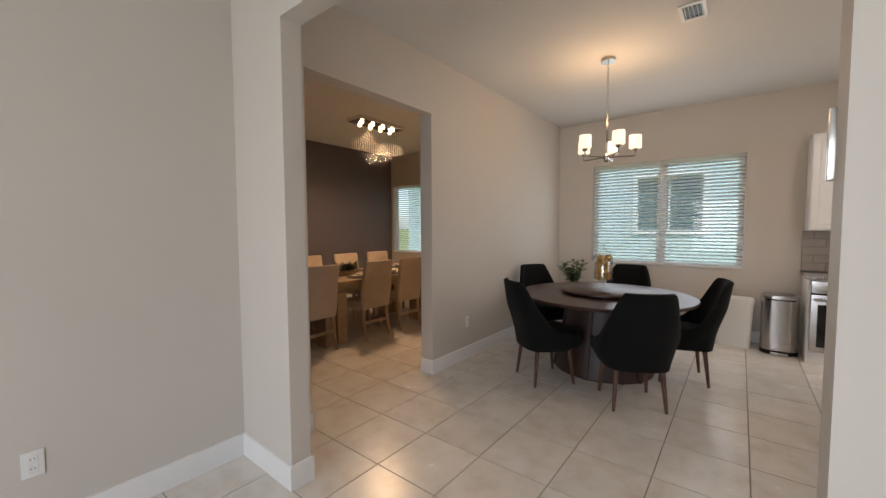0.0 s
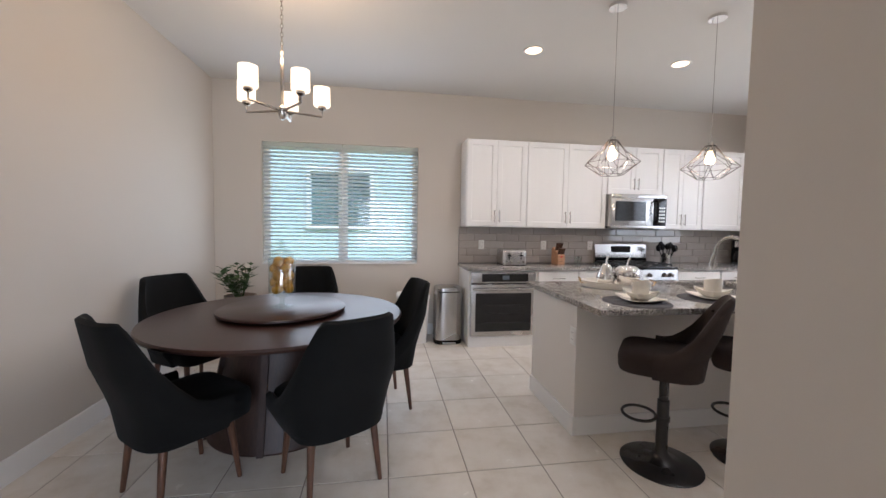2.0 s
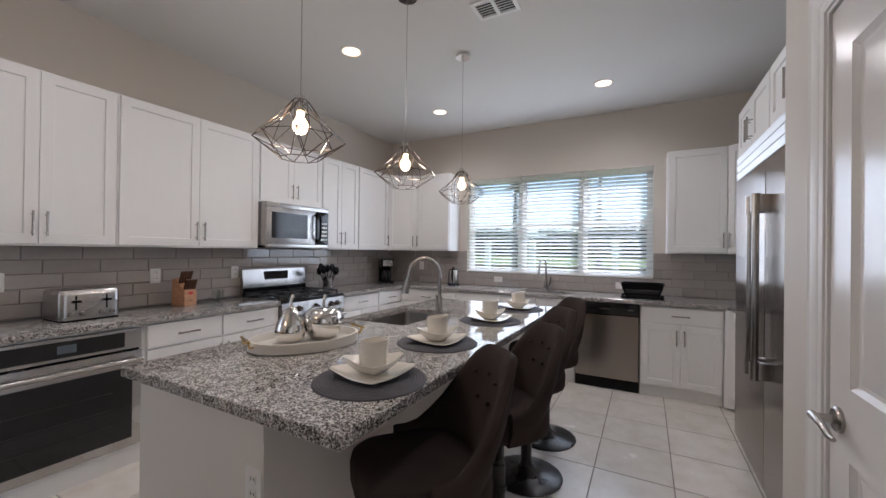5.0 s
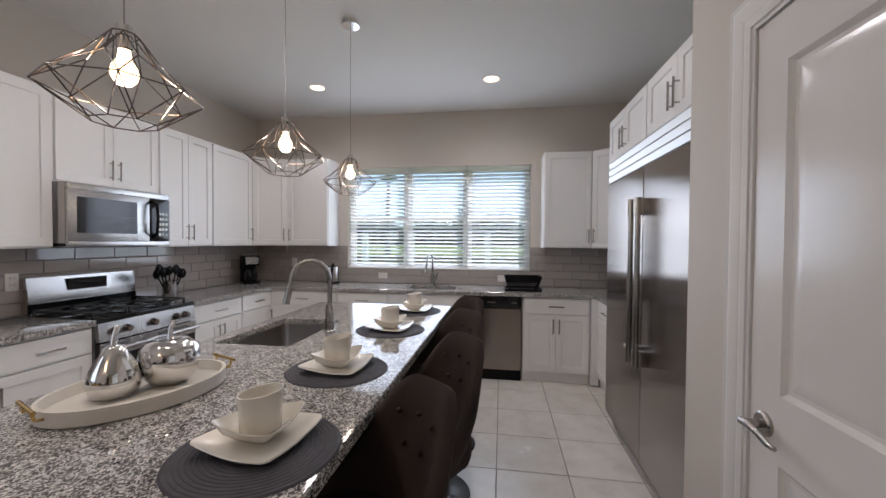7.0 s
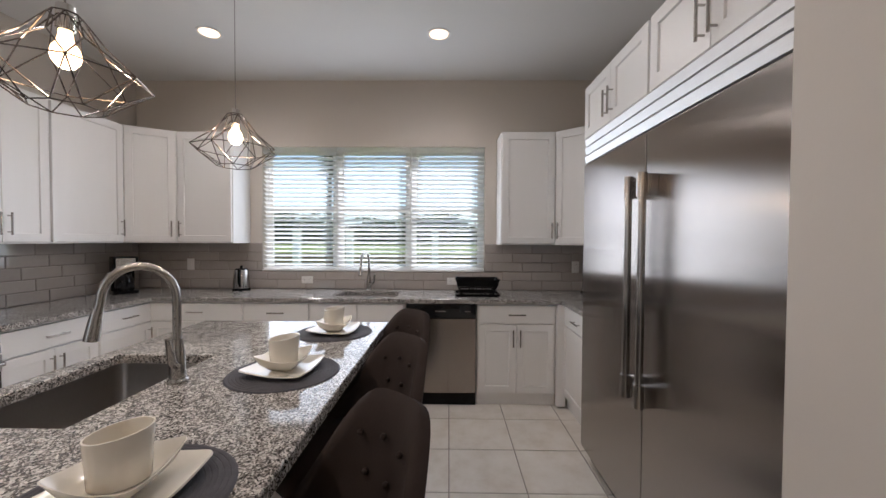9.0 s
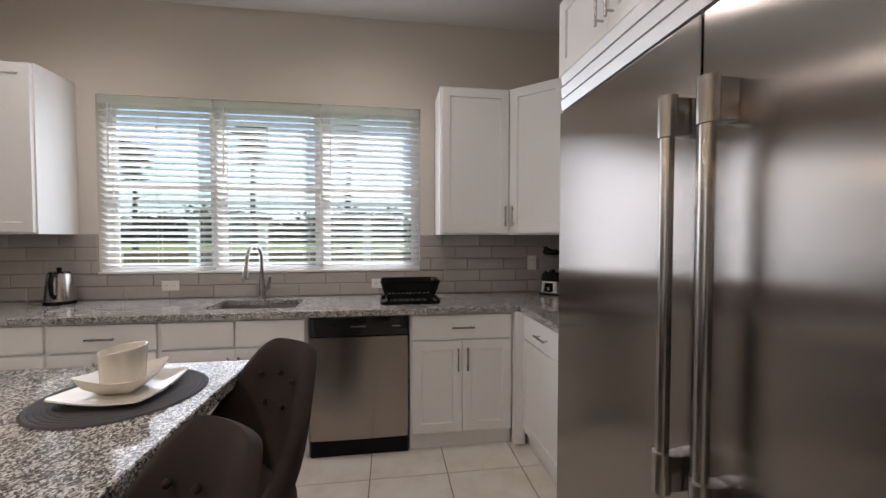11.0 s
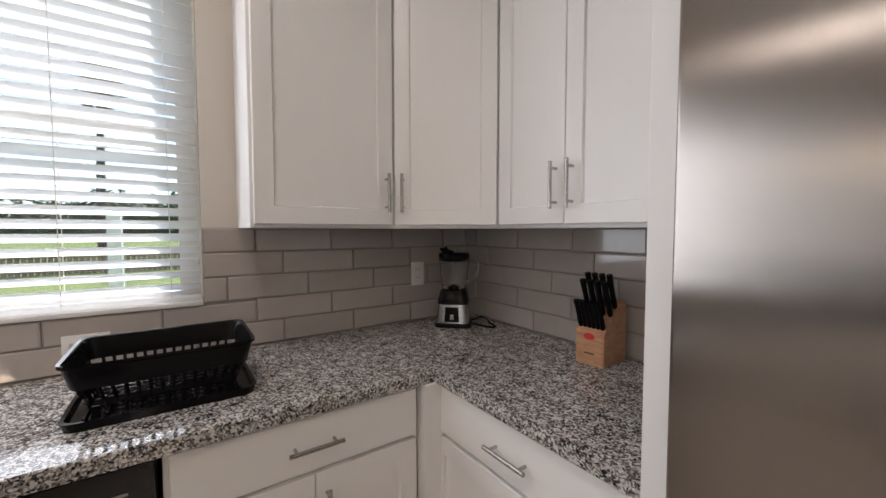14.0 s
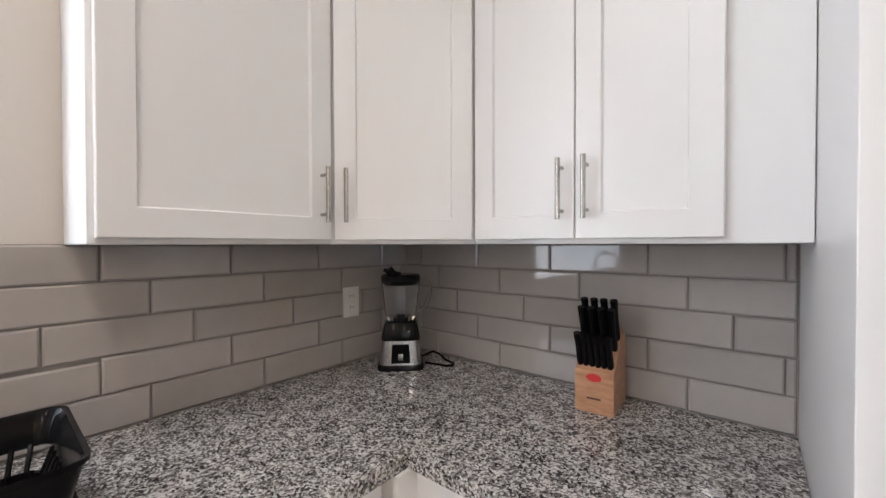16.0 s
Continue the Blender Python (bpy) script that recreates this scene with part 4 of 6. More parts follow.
def gas_range():
    root = thing("gas_range", "stainless steel gas range with black grates", "range", 2.553, 5.345, 0)
    w = 0.772
    part("body", boxed(0.003, 0.03, 0.05, w - 0.003, 0.60, 0.885), M["steel"], root)
    part("toe", boxed(0.02, 0.05, 0.0, w - 0.02, 0.58, 0.05), M["black_plastic"], root)
    part("drawer", boxed(0.004, 0.0, 0.07, w - 0.004, 0.03, 0.22, bevel=0.003), M["steel"], root)
    d = part("oven_door", boxed(0.004, -0.012, 0.228, w - 0.004, 0.03, 0.755, bevel=0.003), M["black_gloss"], root, "black glass oven door")
    part("door_trim", boxed(0.004, -0.016, 0.66, w - 0.004, -0.0125, 0.755), M["steel"], d)
    bm = B()
    tube(bm, [(0.04, -0.07, 0.715), (w - 0.04, -0.07, 0.715)], 0.014, 12)
    for x in (0.08, w - 0.08):
        tube(bm, [(x, -0.016, 0.715), (x, -0.07, 0.715)], 0.008, 8)
    part("handle", bm, M["steel"], d)
    bm = B()
    prof = [(-0.014, 0.765), (0.02, 0.765), (0.05, 0.885), (0.004, 0.885)]
    rings = [ring(bm, [(x, a, b) for a, b in prof]) for x in (0.004, w - 0.004)]
    bridge(bm, *rings)
    bm.faces.new(rings[0]), bm.faces.new(rings[1][::-1])
    part("knob_panel", bm, M["steel"], root)
    for k in range(5):
        x = (0.10, 0.185, w / 2, w - 0.185, w - 0.10)[k]
        bm = B()
        tube(bm, [(x, 0.006, 0.828), (x, -0.014, 0.825), (x, -0.040, 0.821)], [0.025, 0.024, 0.020], 16)
        part("knob", bm, M["wire"], root, "dark steel knob")
    part("cooktop", boxed(0.0, -0.002, 0.886, w, 0.57, 0.918, bevel=0.006), M["black_gloss"], root)
    for gx0 in (0.03, 0.275, 0.52):
        bm = B()
        x0, x1, y0, y1, z = gx0, gx0 + 0.222, 0.07, 0.54, 0.945
        for x in (x0, x1):
            box(bm, x - 0.006, y0, z - 0.006, x + 0.006, y1, z + 0.006)
        for y in (y0, (y0 + y1) / 2, y1):
            box(bm, x0, y - 0.006, z - 0.006, x1, y + 0.006, z + 0.006)
        for yc in (y0 + 0.117, y1 - 0.117):
            box(bm, x0, yc - 0.005, z - 0.006, x0 + 0.075, yc + 0.005, z + 0.008), box(bm, x1 - 0.075, yc - 0.005, z - 0.006, x1, yc + 0.005, z + 0.008)
            box(bm, (x0 + x1) / 2 - 0.005, yc - 0.10, z - 0.006, (x0 + x1) / 2 + 0.005, yc - 0.035, z + 0.008)
        for x in (x0, x1):
            for y in (y0, y1):
                box(bm, x - 0.007, y - 0.007, 0.916, x + 0.007, y + 0.007, z)
        part("grate", bm, M["iron"], root, "black cast iron grate")
        for yc in (0.187, 0.423):
            bm = B()
            lathe(bm, [(0.05, 0.918), (0.046, 0.928), (0.03, 0.934)], 20, (x0 + x1) / 2, yc)
            part("burner", bm, M["iron"], root)
    bm = B()
    prof = [(0.565, 0.918), (0.60, 0.918), (0.60, 1.165), (0.578, 1.165), (0.560, 1.05), (0.560, 0.985)]
    rings = [ring(bm, [(x, a, b) for a, b in prof]) for x in (0.012, w - 0.012)]
    bridge(bm, *rings)
    bm.faces.new(rings[0]), bm.faces.new(rings[1][::-1])
    bg = part("backguard", bm, M["steel"], root)
    part("clock_display", boxed(0.25, 0.556, 1.06, 0.52, 0.566, 1.145), M["black_gloss"], bg)
    part("vent_strip", boxed(0.012, 0.553, 0.925, w - 0.012, 0.5655, 0.99), M["black_plastic"], bg)


gas_range()


def microwave():
    root = thing("microwave", "stainless steel over-range microwave with black window", "microwave", 2.545, 5.575, 1.383)
    w, h = 0.757, 0.421
    part("body", boxed(0, 0.0, 0.02, w, 0.40, h), M["steel"], root)
    part("vent_base", boxed(0.01, 0.02, 0.0, w - 0.01, 0.40, 0.02), M["black_plastic"], root)
    d = part("door", boxed(0.0, -0.022, 0.035, 0.575, -0.001, h - 0.045, bevel=0.004), M["steel"], root)
    part("window", boxed(0.055, -0.0245, 0.09, 0.47, -0.0225, h - 0.09), M["black_gloss"], d, "black glass window")
    part("top_vent", boxed(0.0, -0.020, h - 0.043, w, -0.001, h, bevel=0.003), M["steel"], root)
    part("lower_trim", boxed(0.0, -0.018, 0.0, w, -0.001, 0.033, bevel=0.003), M["steel"], root)
    c = part("control_panel", boxed(0.578, -0.022, 0.035, w, -0.001, h - 0.045, bevel=0.003), M["black_gloss"], root)
    for r in range(5):
        bm = B()
        for k in range(3):
            box(bm, 0.655 + k * 0.03, -0.0235, 0.08 + r * 0.042, 0.674 + k * 0.03, -0.0221, 0.10 + r * 0.042)
        part("button_row", bm, M["white_plastic"], c)
    bm = B()
    tube(bm, [(0.60, -0.024, 0.07), (0.60, -0.065, 0.10), (0.60, -0.075, 0.22), (0.60, -0.065, 0.33), (0.60, -0.024, 0.36)], 0.012, 12)
    part("handle", bm, M["black_plastic"], d, "curved black handle")


microwave()


def dishwasher():
    root = thing("dishwasher", "stainless steel dishwasher with black control strip", "dishwasher", 4.46, 3.183, 0, -90)
    w = 0.602
    part("body", boxed(0.004, 0.0, 0.11, w - 0.004, 0.56, 0.87), M["black_plastic"], root)
    bm = B()
    n = 8
    rows = [ring(bm, [(0.006 + (w - 0.012) * k / n, -0.022 - 0.006 * math.sin(math.pi * k / n), z) for k in range(n + 1)]) for z in (0.115, 0.745)]
    back = [ring(bm, [(0.006 + (w - 0.012) * k / n, 0.0, z) for k in range(n + 1)]) for z in (0.115, 0.745)]
    bridge(bm, rows[0], rows[1], False), bridge(bm, back[0], rows[0], False), bridge(bm, rows[1], back[1], False)
    bm.faces.new((rows[0][0], rows[1][0], back[1][0], back[0][0])), bm.faces.new((rows[0][-1], rows[1][-1], back[1][-1], back[0][-1]))
    part("door", bm, M["steel_washer"], root, "brushed steel door")
    c = part("control_strip", boxed(0.006, -0.026, 0.752, w - 0.006, 0.0, 0.866, bevel=0.004), M["black_gloss"], root, "black control strip")
    part("badge", boxed(0.25, -0.0275, 0.805, 0.34, -0.0262, 0.815), M["nickel"], c)
    part("light", boxed(0.50, -0.0275, 0.805, 0.55, -0.0262, 0.812), M["nickel"], c)
    part("toe_kick", boxed(0.004, 0.005, 0.0, w - 0.004, 0.5, 0.108), M["black_plastic"], root)


dishwasher()

# ---- things on the worktops ----
WT = 0.914


def toaster():
    root = thing("toaster", "brushed steel four-slice toaster on the granite", "toaster", 1.33, 5.70, WT, 2)
    w, d, h = 0.30, 0.26, 0.19
    o = rounded(w, d, 0.035, 5)
    bm = B()
    loft(bm, [(o, 0.012), (o, h - 0.03), (scaled(o, 0.985, 0.97), h - 0.012), (scaled(o, 0.94, 0.90), h)])
    part("body", bm, M["steel"], root)
    part("base", boxed(-w / 2 + 0.01, -d / 2 + 0.01, 0, w / 2 - 0.01, d / 2 - 0.01, 0.012), M["black_plastic"], root)
    for x in (-0.075, 0.075):
        for dx in (-0.03, 0.03):
            part("slot", boxed(x + dx - 0.012, -0.10, h - 0.002, x + dx + 0.012, 0.09, h + 0.001), M["black_plastic"], root)
        part("lever", boxed(x - 0.02, -d / 2 - 0.02, 0.115, x + 0.02, -d / 2 + 0.002, 0.13, bevel=0.003), M["black_plastic"], root)
        part("lever_track", boxed(x - 0.004, -d / 2 - 0.0015, 0.07, x + 0.004, -d / 2 + 0.001, 0.16), M["black_plastic"], root)
        for dx in (-0.028, 0.028):
            bm = B()
            tube(bm, [(x + dx, -d / 2, 0.045), (x + dx, -d / 2 - 0.016, 0.045)], [0.014, 0.012], 14)
            part("knob", bm, M["nickel"], root)


toaster()


def knife_block(x, y, rz, label, handle_mat, rows):
    root = thing("knife_block", label, "knife block", x, y, WT, rz)
    bm = B()
    prof = [(-0.055, 0.0), (0.095, 0.0), (0.095, 0.19), (0.065, 0.215), (-0.055, 0.115)]
    rings = [ring(bm, [(s, a, b) for a, b in prof]) for s in (-0.050, 0.050)]
    bridge(bm, *rings)
    bm.faces.new(rings[0]), bm.faces.new(rings[1][::-1])
    bmesh.ops.bevel(bm, geom=list(bm.edges), offset=0.003, segments=2, affect="EDGES")
    part("block", bm, M["block"], root)
    bm = B()
    lathe(bm, [(0.02, 0.0), (0.02, 0.001)], 20, 0, 0, 1.0, 0.55)
    bmesh.ops.rotate(bm, verts=bm.verts, matrix=Matrix.Rotation(radians(90), 3, "X"), cent=(0, 0, 0))
    bmesh.ops.translate(bm, verts=bm.verts, vec=(0, -0.0555, 0.097))
    part("emblem", bm, M["red"], root, "small red oval emblem")
    part("mark", boxed(-0.018, -0.0560, 0.038, 0.018, -0.0552, 0.043), M["walnut_leg"], root)
    for r, (yy, zz, n, ln) in enumerate(rows):
        for k in range(n):
            xx = -0.039 + 0.078 * k / max(1, n - 1)
            bm = B()
            d = Vector((0, -0.34, 0.94)).normalized()
            p = Vector((xx, yy, zz))
            tube(bm, [p, p + d * ln * 0.15, p + d * ln * 0.6, p + d * ln], [0.0075, 0.0095, 0.0085, 0.0105], 8)
            part("knife_handle", bm, handle_mat, root)
    return root


KROWS = [(-0.038, 0.122, 6, 0.100), (0.008, 0.160, 4, 0.130), (0.036, 0.185, 4, 0.125)]
knife_block(4.162, 1.366, 183, "light wood knife block with black-handled knives", M["black_plastic"], KROWS)
knife_block(1.99, 5.775, 8, "light wood knife block with dark brown-handled knives", M["walnut_leg"], [(-0.035, 0.125, 6, 0.085), (0.02, 0.175, 5, 0.10)])


def tumbler(x, y):
    root = thing("glass", "small clear drinking glass on the granite", "glass", x, y, WT, 0, "two drinking glasses")
    bm = B()
    lathe(bm, [(0.026, 0.0), (0.030, 0.05), (0.033, 0.10), (0.031, 0.10), (0.028, 0.05), (0.024, 0.008)], 20)
    part("bowl", bm, M["clear"], root)


tumbler(2.20, 5.72), tumbler(2.265, 5.77)


def utensil_crock():
    root = thing("utensil_holder", "steel utensil holder full of black utensils", "utensil holder", 3.47, 5.72, WT)
    bm = B()
    lathe(bm, [(0.052, 0.0), (0.055, 0.006), (0.055, 0.15), (0.052, 0.15), (0.050, 0.01)], 24)
    part("holder", bm, M["steel"], root)
    for k in range(7):
        a = k * 0.9
        lean = Vector((math.cos(a) * 0.075, math.sin(a) * 0.06, 0.0))
        foot = Vector((math.cos(a) * 0.02, math.sin(a) * 0.02, 0.02))
        top = foot + lean + Vector((0, 0, 0.175 + 0.02 * (k % 3)))
        bm = B()
        tube(bm, [foot, top], 0.0055, 8)
        head = top + lean * 0.12
        u = bmesh.ops.create_uvsphere(bm, u_segments=10, v_segments=7, radius=1.0)
        for v in u["verts"]:
            v.co = Vector((v.co.x * 0.036, v.co.y * 0.014, v.co.z * 0.045)) + head + Vector((0, 0, 0.02))
        part("utensil", bm, M["black_plastic"], root)


utensil_crock()


def coffee_maker():
    root = thing("coffee_maker", "black drip coffee maker with a steel band", "coffee maker", 4.655, 5.79, WT, -40)
    part("base", boxed(-0.09, -0.12, 0, 0.09, 0.11, 0.03, bevel=0.006), M["black_plastic"], root)
    part("tower", boxed(-0.085, 0.03, 0.03, 0.085, 0.11, 0.33, bevel=0.006), M["black_plastic"], root)
    part("brew_head", boxed(-0.088, -0.105, 0.215, 0.088, 0.03, 0.335, bevel=0.008), M["black_plastic"], root)
    part("steel_band", boxed(-0.07, -0.109, 0.235, 0.07, -0.1055, 0.32), M["steel"], root)
    bm = B()
    lathe(bm, [(0.055, 0.031), (0.072, 0.06), (0.068, 0.13), (0.05, 0.165), (0.055, 0.18)], 20, 0, -0.04)
    c = part("carafe", bm, M["black_gloss"], root, "dark glass carafe")
    bm = B()
    tube(bm, [(0.0, -0.10, 0.16), (0.0, -0.14, 0.15), (0.0, -0.14, 0.09), (0.0, -0.11, 0.07)], 0.008, 8)
    part("carafe_handle", bm, M["black_plastic"], c)


coffee_maker()


def kettle():
    root = thing("kettle", "brushed steel electric kettle with black handle", "kettle", 4.90, 4.84, WT, 200)
    bm = B()
    lathe(bm, [(0.078, 0.02), (0.077, 0.05), (0.062, 0.19), (0.058, 0.20)], 28)
    part("body", bm, M["steel"], root)
    bm = B()
    lathe(bm, [(0.082, 0.0), (0.082, 0.02), (0.078, 0.022)], 28)
    part("base", bm, M["black_plastic"], root)
    bm = B()
    lathe(bm, [(0.058, 0.2), (0.05, 0.212), (0.012, 0.216), (0.014, 0.235), (0.008, 0.24)], 24)
    part("lid", bm, M["black_plastic"], root)
    bm = B()
    tube(bm, [(0.055, 0, 0.205), (0.11, 0, 0.20), (0.135, 0, 0.15), (0.125, 0, 0.08), (0.08, 0, 0.045)], [0.012, 0.014, 0.013, 0.012, 0.010], 10)
    part("handle", bm, M["black_plastic"], root)
    bm = B()
    tube(bm, [(-0.055, 0, 0.17), (-0.085, 0, 0.20)], [0.022, 0.012], 10)
    part("spout", bm, M["steel"], root)


kettle()


def dish_rack():
    root = thing("dish_rack", "black plastic dish rack on a drip tray", "dish rack", 4.70, 2.562, WT, 90)
    w, d = 0.40, 0.29
    o = rounded(w, d, 0.03, 4)
    bm = B()
    rings = loft(bm, [(scaled(o, 0.97), 0.0), (o, 0.022), (scaled(o, 0.96, 0.95), 0.022), (scaled(o, 0.94, 0.92), 0.008)], cap=False)
    bm.faces.new(rings[0][::-1]), bm.faces.new(rings[-1])
    t = part("drip_tray", bm, M["black_plastic"], root)
    for k in range(9):
        part("rib", boxed(-0.16 + k * 0.04 - 0.003, -0.11, 0.008, -0.16 + k * 0.04 + 0.003, 0.11, 0.016), M["black_plastic"], t)
    bm = B()
    top, low = rounded(0.385, 0.285, 0.03, 4), rounded(0.315, 0.215, 0.03, 4)
    rings = loft(bm, [(scaled(top, 0.915), 0.094), (scaled(top, 0.965), 0.138), (scaled(top, 1.0), 0.150), (scaled(top, 1.035), 0.152), (scaled(top, 1.035), 0.144), (scaled(top, 1.0), 0.141), (scaled(top, 0.99), 0.130), (scaled(top, 0.94), 0.090)], cap=False)
    bridge(bm, rings[-1], rings[0])
    part("basket", bm, M["black_plastic"], root, "glossy black basket wall with a flared rim")
    bm = B()
    rings = loft(bm, [(scaled(low, 1.0), 0.044), (scaled(low, 1.04), 0.044), (scaled(low, 1.05), 0.058), (scaled(low, 1.01), 0.058)], cap=False)
    bridge(bm, rings[-1], rings[0])
    part("lower_band", bm, M["black_plastic"], root)
    for k in range(14):
        x = -0.143 + k * 0.022
        for sy in (-1, 1):
            bm = B()
            tube(bm, [(x, sy * 0.109, 0.050), (x * 1.06, sy * 0.131, 0.096)], 0.0042, 6)
            part("slot_rib", bm, M["black_plastic"], root)
    for k in range(8):
        y = -0.086 + k * 0.0246
        for sx in (-1, 1):
            bm = B()
            tube(bm, [(sx * 0.160, y, 0.050), (sx * 0.177, y * 1.08, 0.096)], 0.0042, 6)
            part("slot_rib", bm, M["black_plastic"], root)
    for k in range(11):
        x = -0.15 + k * 0.03
        bm = B()
        tube(bm, [(x, -0.104, 0.060), (x, -0.095, 0.035), (x, 0.095, 0.035), (x, 0.104, 0.060)], 0.0035, 6)
        part("bar", bm, M["black_plastic"], root)
    for k in range(7):
        y = -0.09 + k * 0.03
        bm = B()
        tube(bm, [(-0.155, y, 0.060), (-0.148, y, 0.035), (0.148, y, 0.035), (0.155, y, 0.060)], 0.0035, 6)
        part("bar", bm, M["black_plastic"], root)
    for x, y in ((-0.14, -0.09), (0.14, -0.09), (-0.14, 0.09), (0.14, 0.09)):
        part("foot", boxed(x - 0.008, y - 0.008, 0.008, x + 0.008, y + 0.008, 0.036), M["black_plastic"], root)


dish_rack()


def blender_jug():
    root = thing("blender", "countertop blender with glass jug and steel base", "blender", 4.862, 1.457, WT, 45)
    bm = B()
    o = rounded(0.168, 0.158, 0.03, 4)
    loft(bm, [(o, 0.0), (o, 0.014), (scaled(o, 0.96), 0.020)])
    part("foot_ring", bm, M["black_plastic"], root)
    bm = B()
    loft(bm, [(scaled(o, 0.93), 0.020), (scaled(o, 0.90), 0.04), (scaled(o, 0.81), 0.106)])
    b = part("base", bm, M["steel"], root)
    bm = B()
    plate = box(bm, -0.034, 0.052, 0.028, 0.034, 0.076, 0.094)
    for v in plate:
        v.co.y -= 0.11 * (v.co.z - 0.028)
        v.co.x *= 1 - 1.6 * (v.co.z - 0.028)
    part("control_plate", bm, M["black_plastic"], b)
    part("button", boxed(-0.010, 0.070, 0.038, 0.010, 0.078, 0.062, bevel=0.003), M["nickel"], b)
    bm = B()
    loft(bm, [(scaled(o, 0.84), 0.106), (scaled(o, 0.84), 0.112), (scaled(o, 0.79), 0.14), (scaled(o, 0.70), 0.168), (scaled(o, 0.60), 0.174)])
    part("collar", bm, M["black_plastic"], root)

    def lobed(r):
        turn = [2 * math.pi * k / 48 for k in range(48)]
        return [(r * (1 + 0.055 * math.cos(4 * w)) * math.cos(w), r * (1 + 0.055 * math.cos(4 * w)) * math.sin(w)) for w in turn]
    bm = B()
    loft(bm, [(lobed(0.050), 0.174), (lobed(0.056), 0.186), (lobed(0.062), 0.25), (lobed(0.069), 0.318), (lobed(0.065), 0.318), (lobed(0.058), 0.25), (lobed(0.052), 0.19)])
    part("jug", bm, M["thick_glass"], root, "clear glass jug")
    bm = B()
    tube(bm, [(-0.066, 0.0, 0.312), (-0.098, 0.0, 0.318), (-0.112, 0.0, 0.295), (-0.108, 0.0, 0.255), (-0.092, 0, 0.218), (-0.058, 0, 0.196)], 0.008, 8)
    part("jug_handle", bm, M["thick_glass"], root)
    bm = B()
    tube(bm, [(0, 0, 0.174), (0, 0, 0.196)], 0.016, 10)
    part("blade_hub", bm, M["black_plastic"], root)
    bm = B()
    lathe(bm, [(0.062, 0.306), (0.071, 0.319), (0.074, 0.322), (0.074, 0.338), (0.066, 0.345), (0.03, 0.347)], 24)
    tube(bm, [(0.03, 0.03, 0.345), (0.045, 0.035, 0.366)], 0.016, 10)
    tube(bm, [(0.062, 0.02, 0.362), (0.0, 0.03, 0.346)], 0.007, 8)
    part("lid", bm, M["black_plastic"], root)
    bm = B()
    tube(bm, [(-0.03, -0.075, 0.012), (-0.09, -0.09, 0.006), (-0.125, -0.075, 0.026), (-0.15, -0.045, 0.024), (-0.172, -0.01, 0.010), (-0.20, 0.025, 0.006), (-0.192, 0.046, 0.006), (-0.165, 0.05, 0.006), (-0.13, 0.025, 0.006), (-0.09, 0.01, 0.008)], 0.0045, 6)
    part("cord", bm, M["black_plastic"], root, "short black cord")


blender_jug()


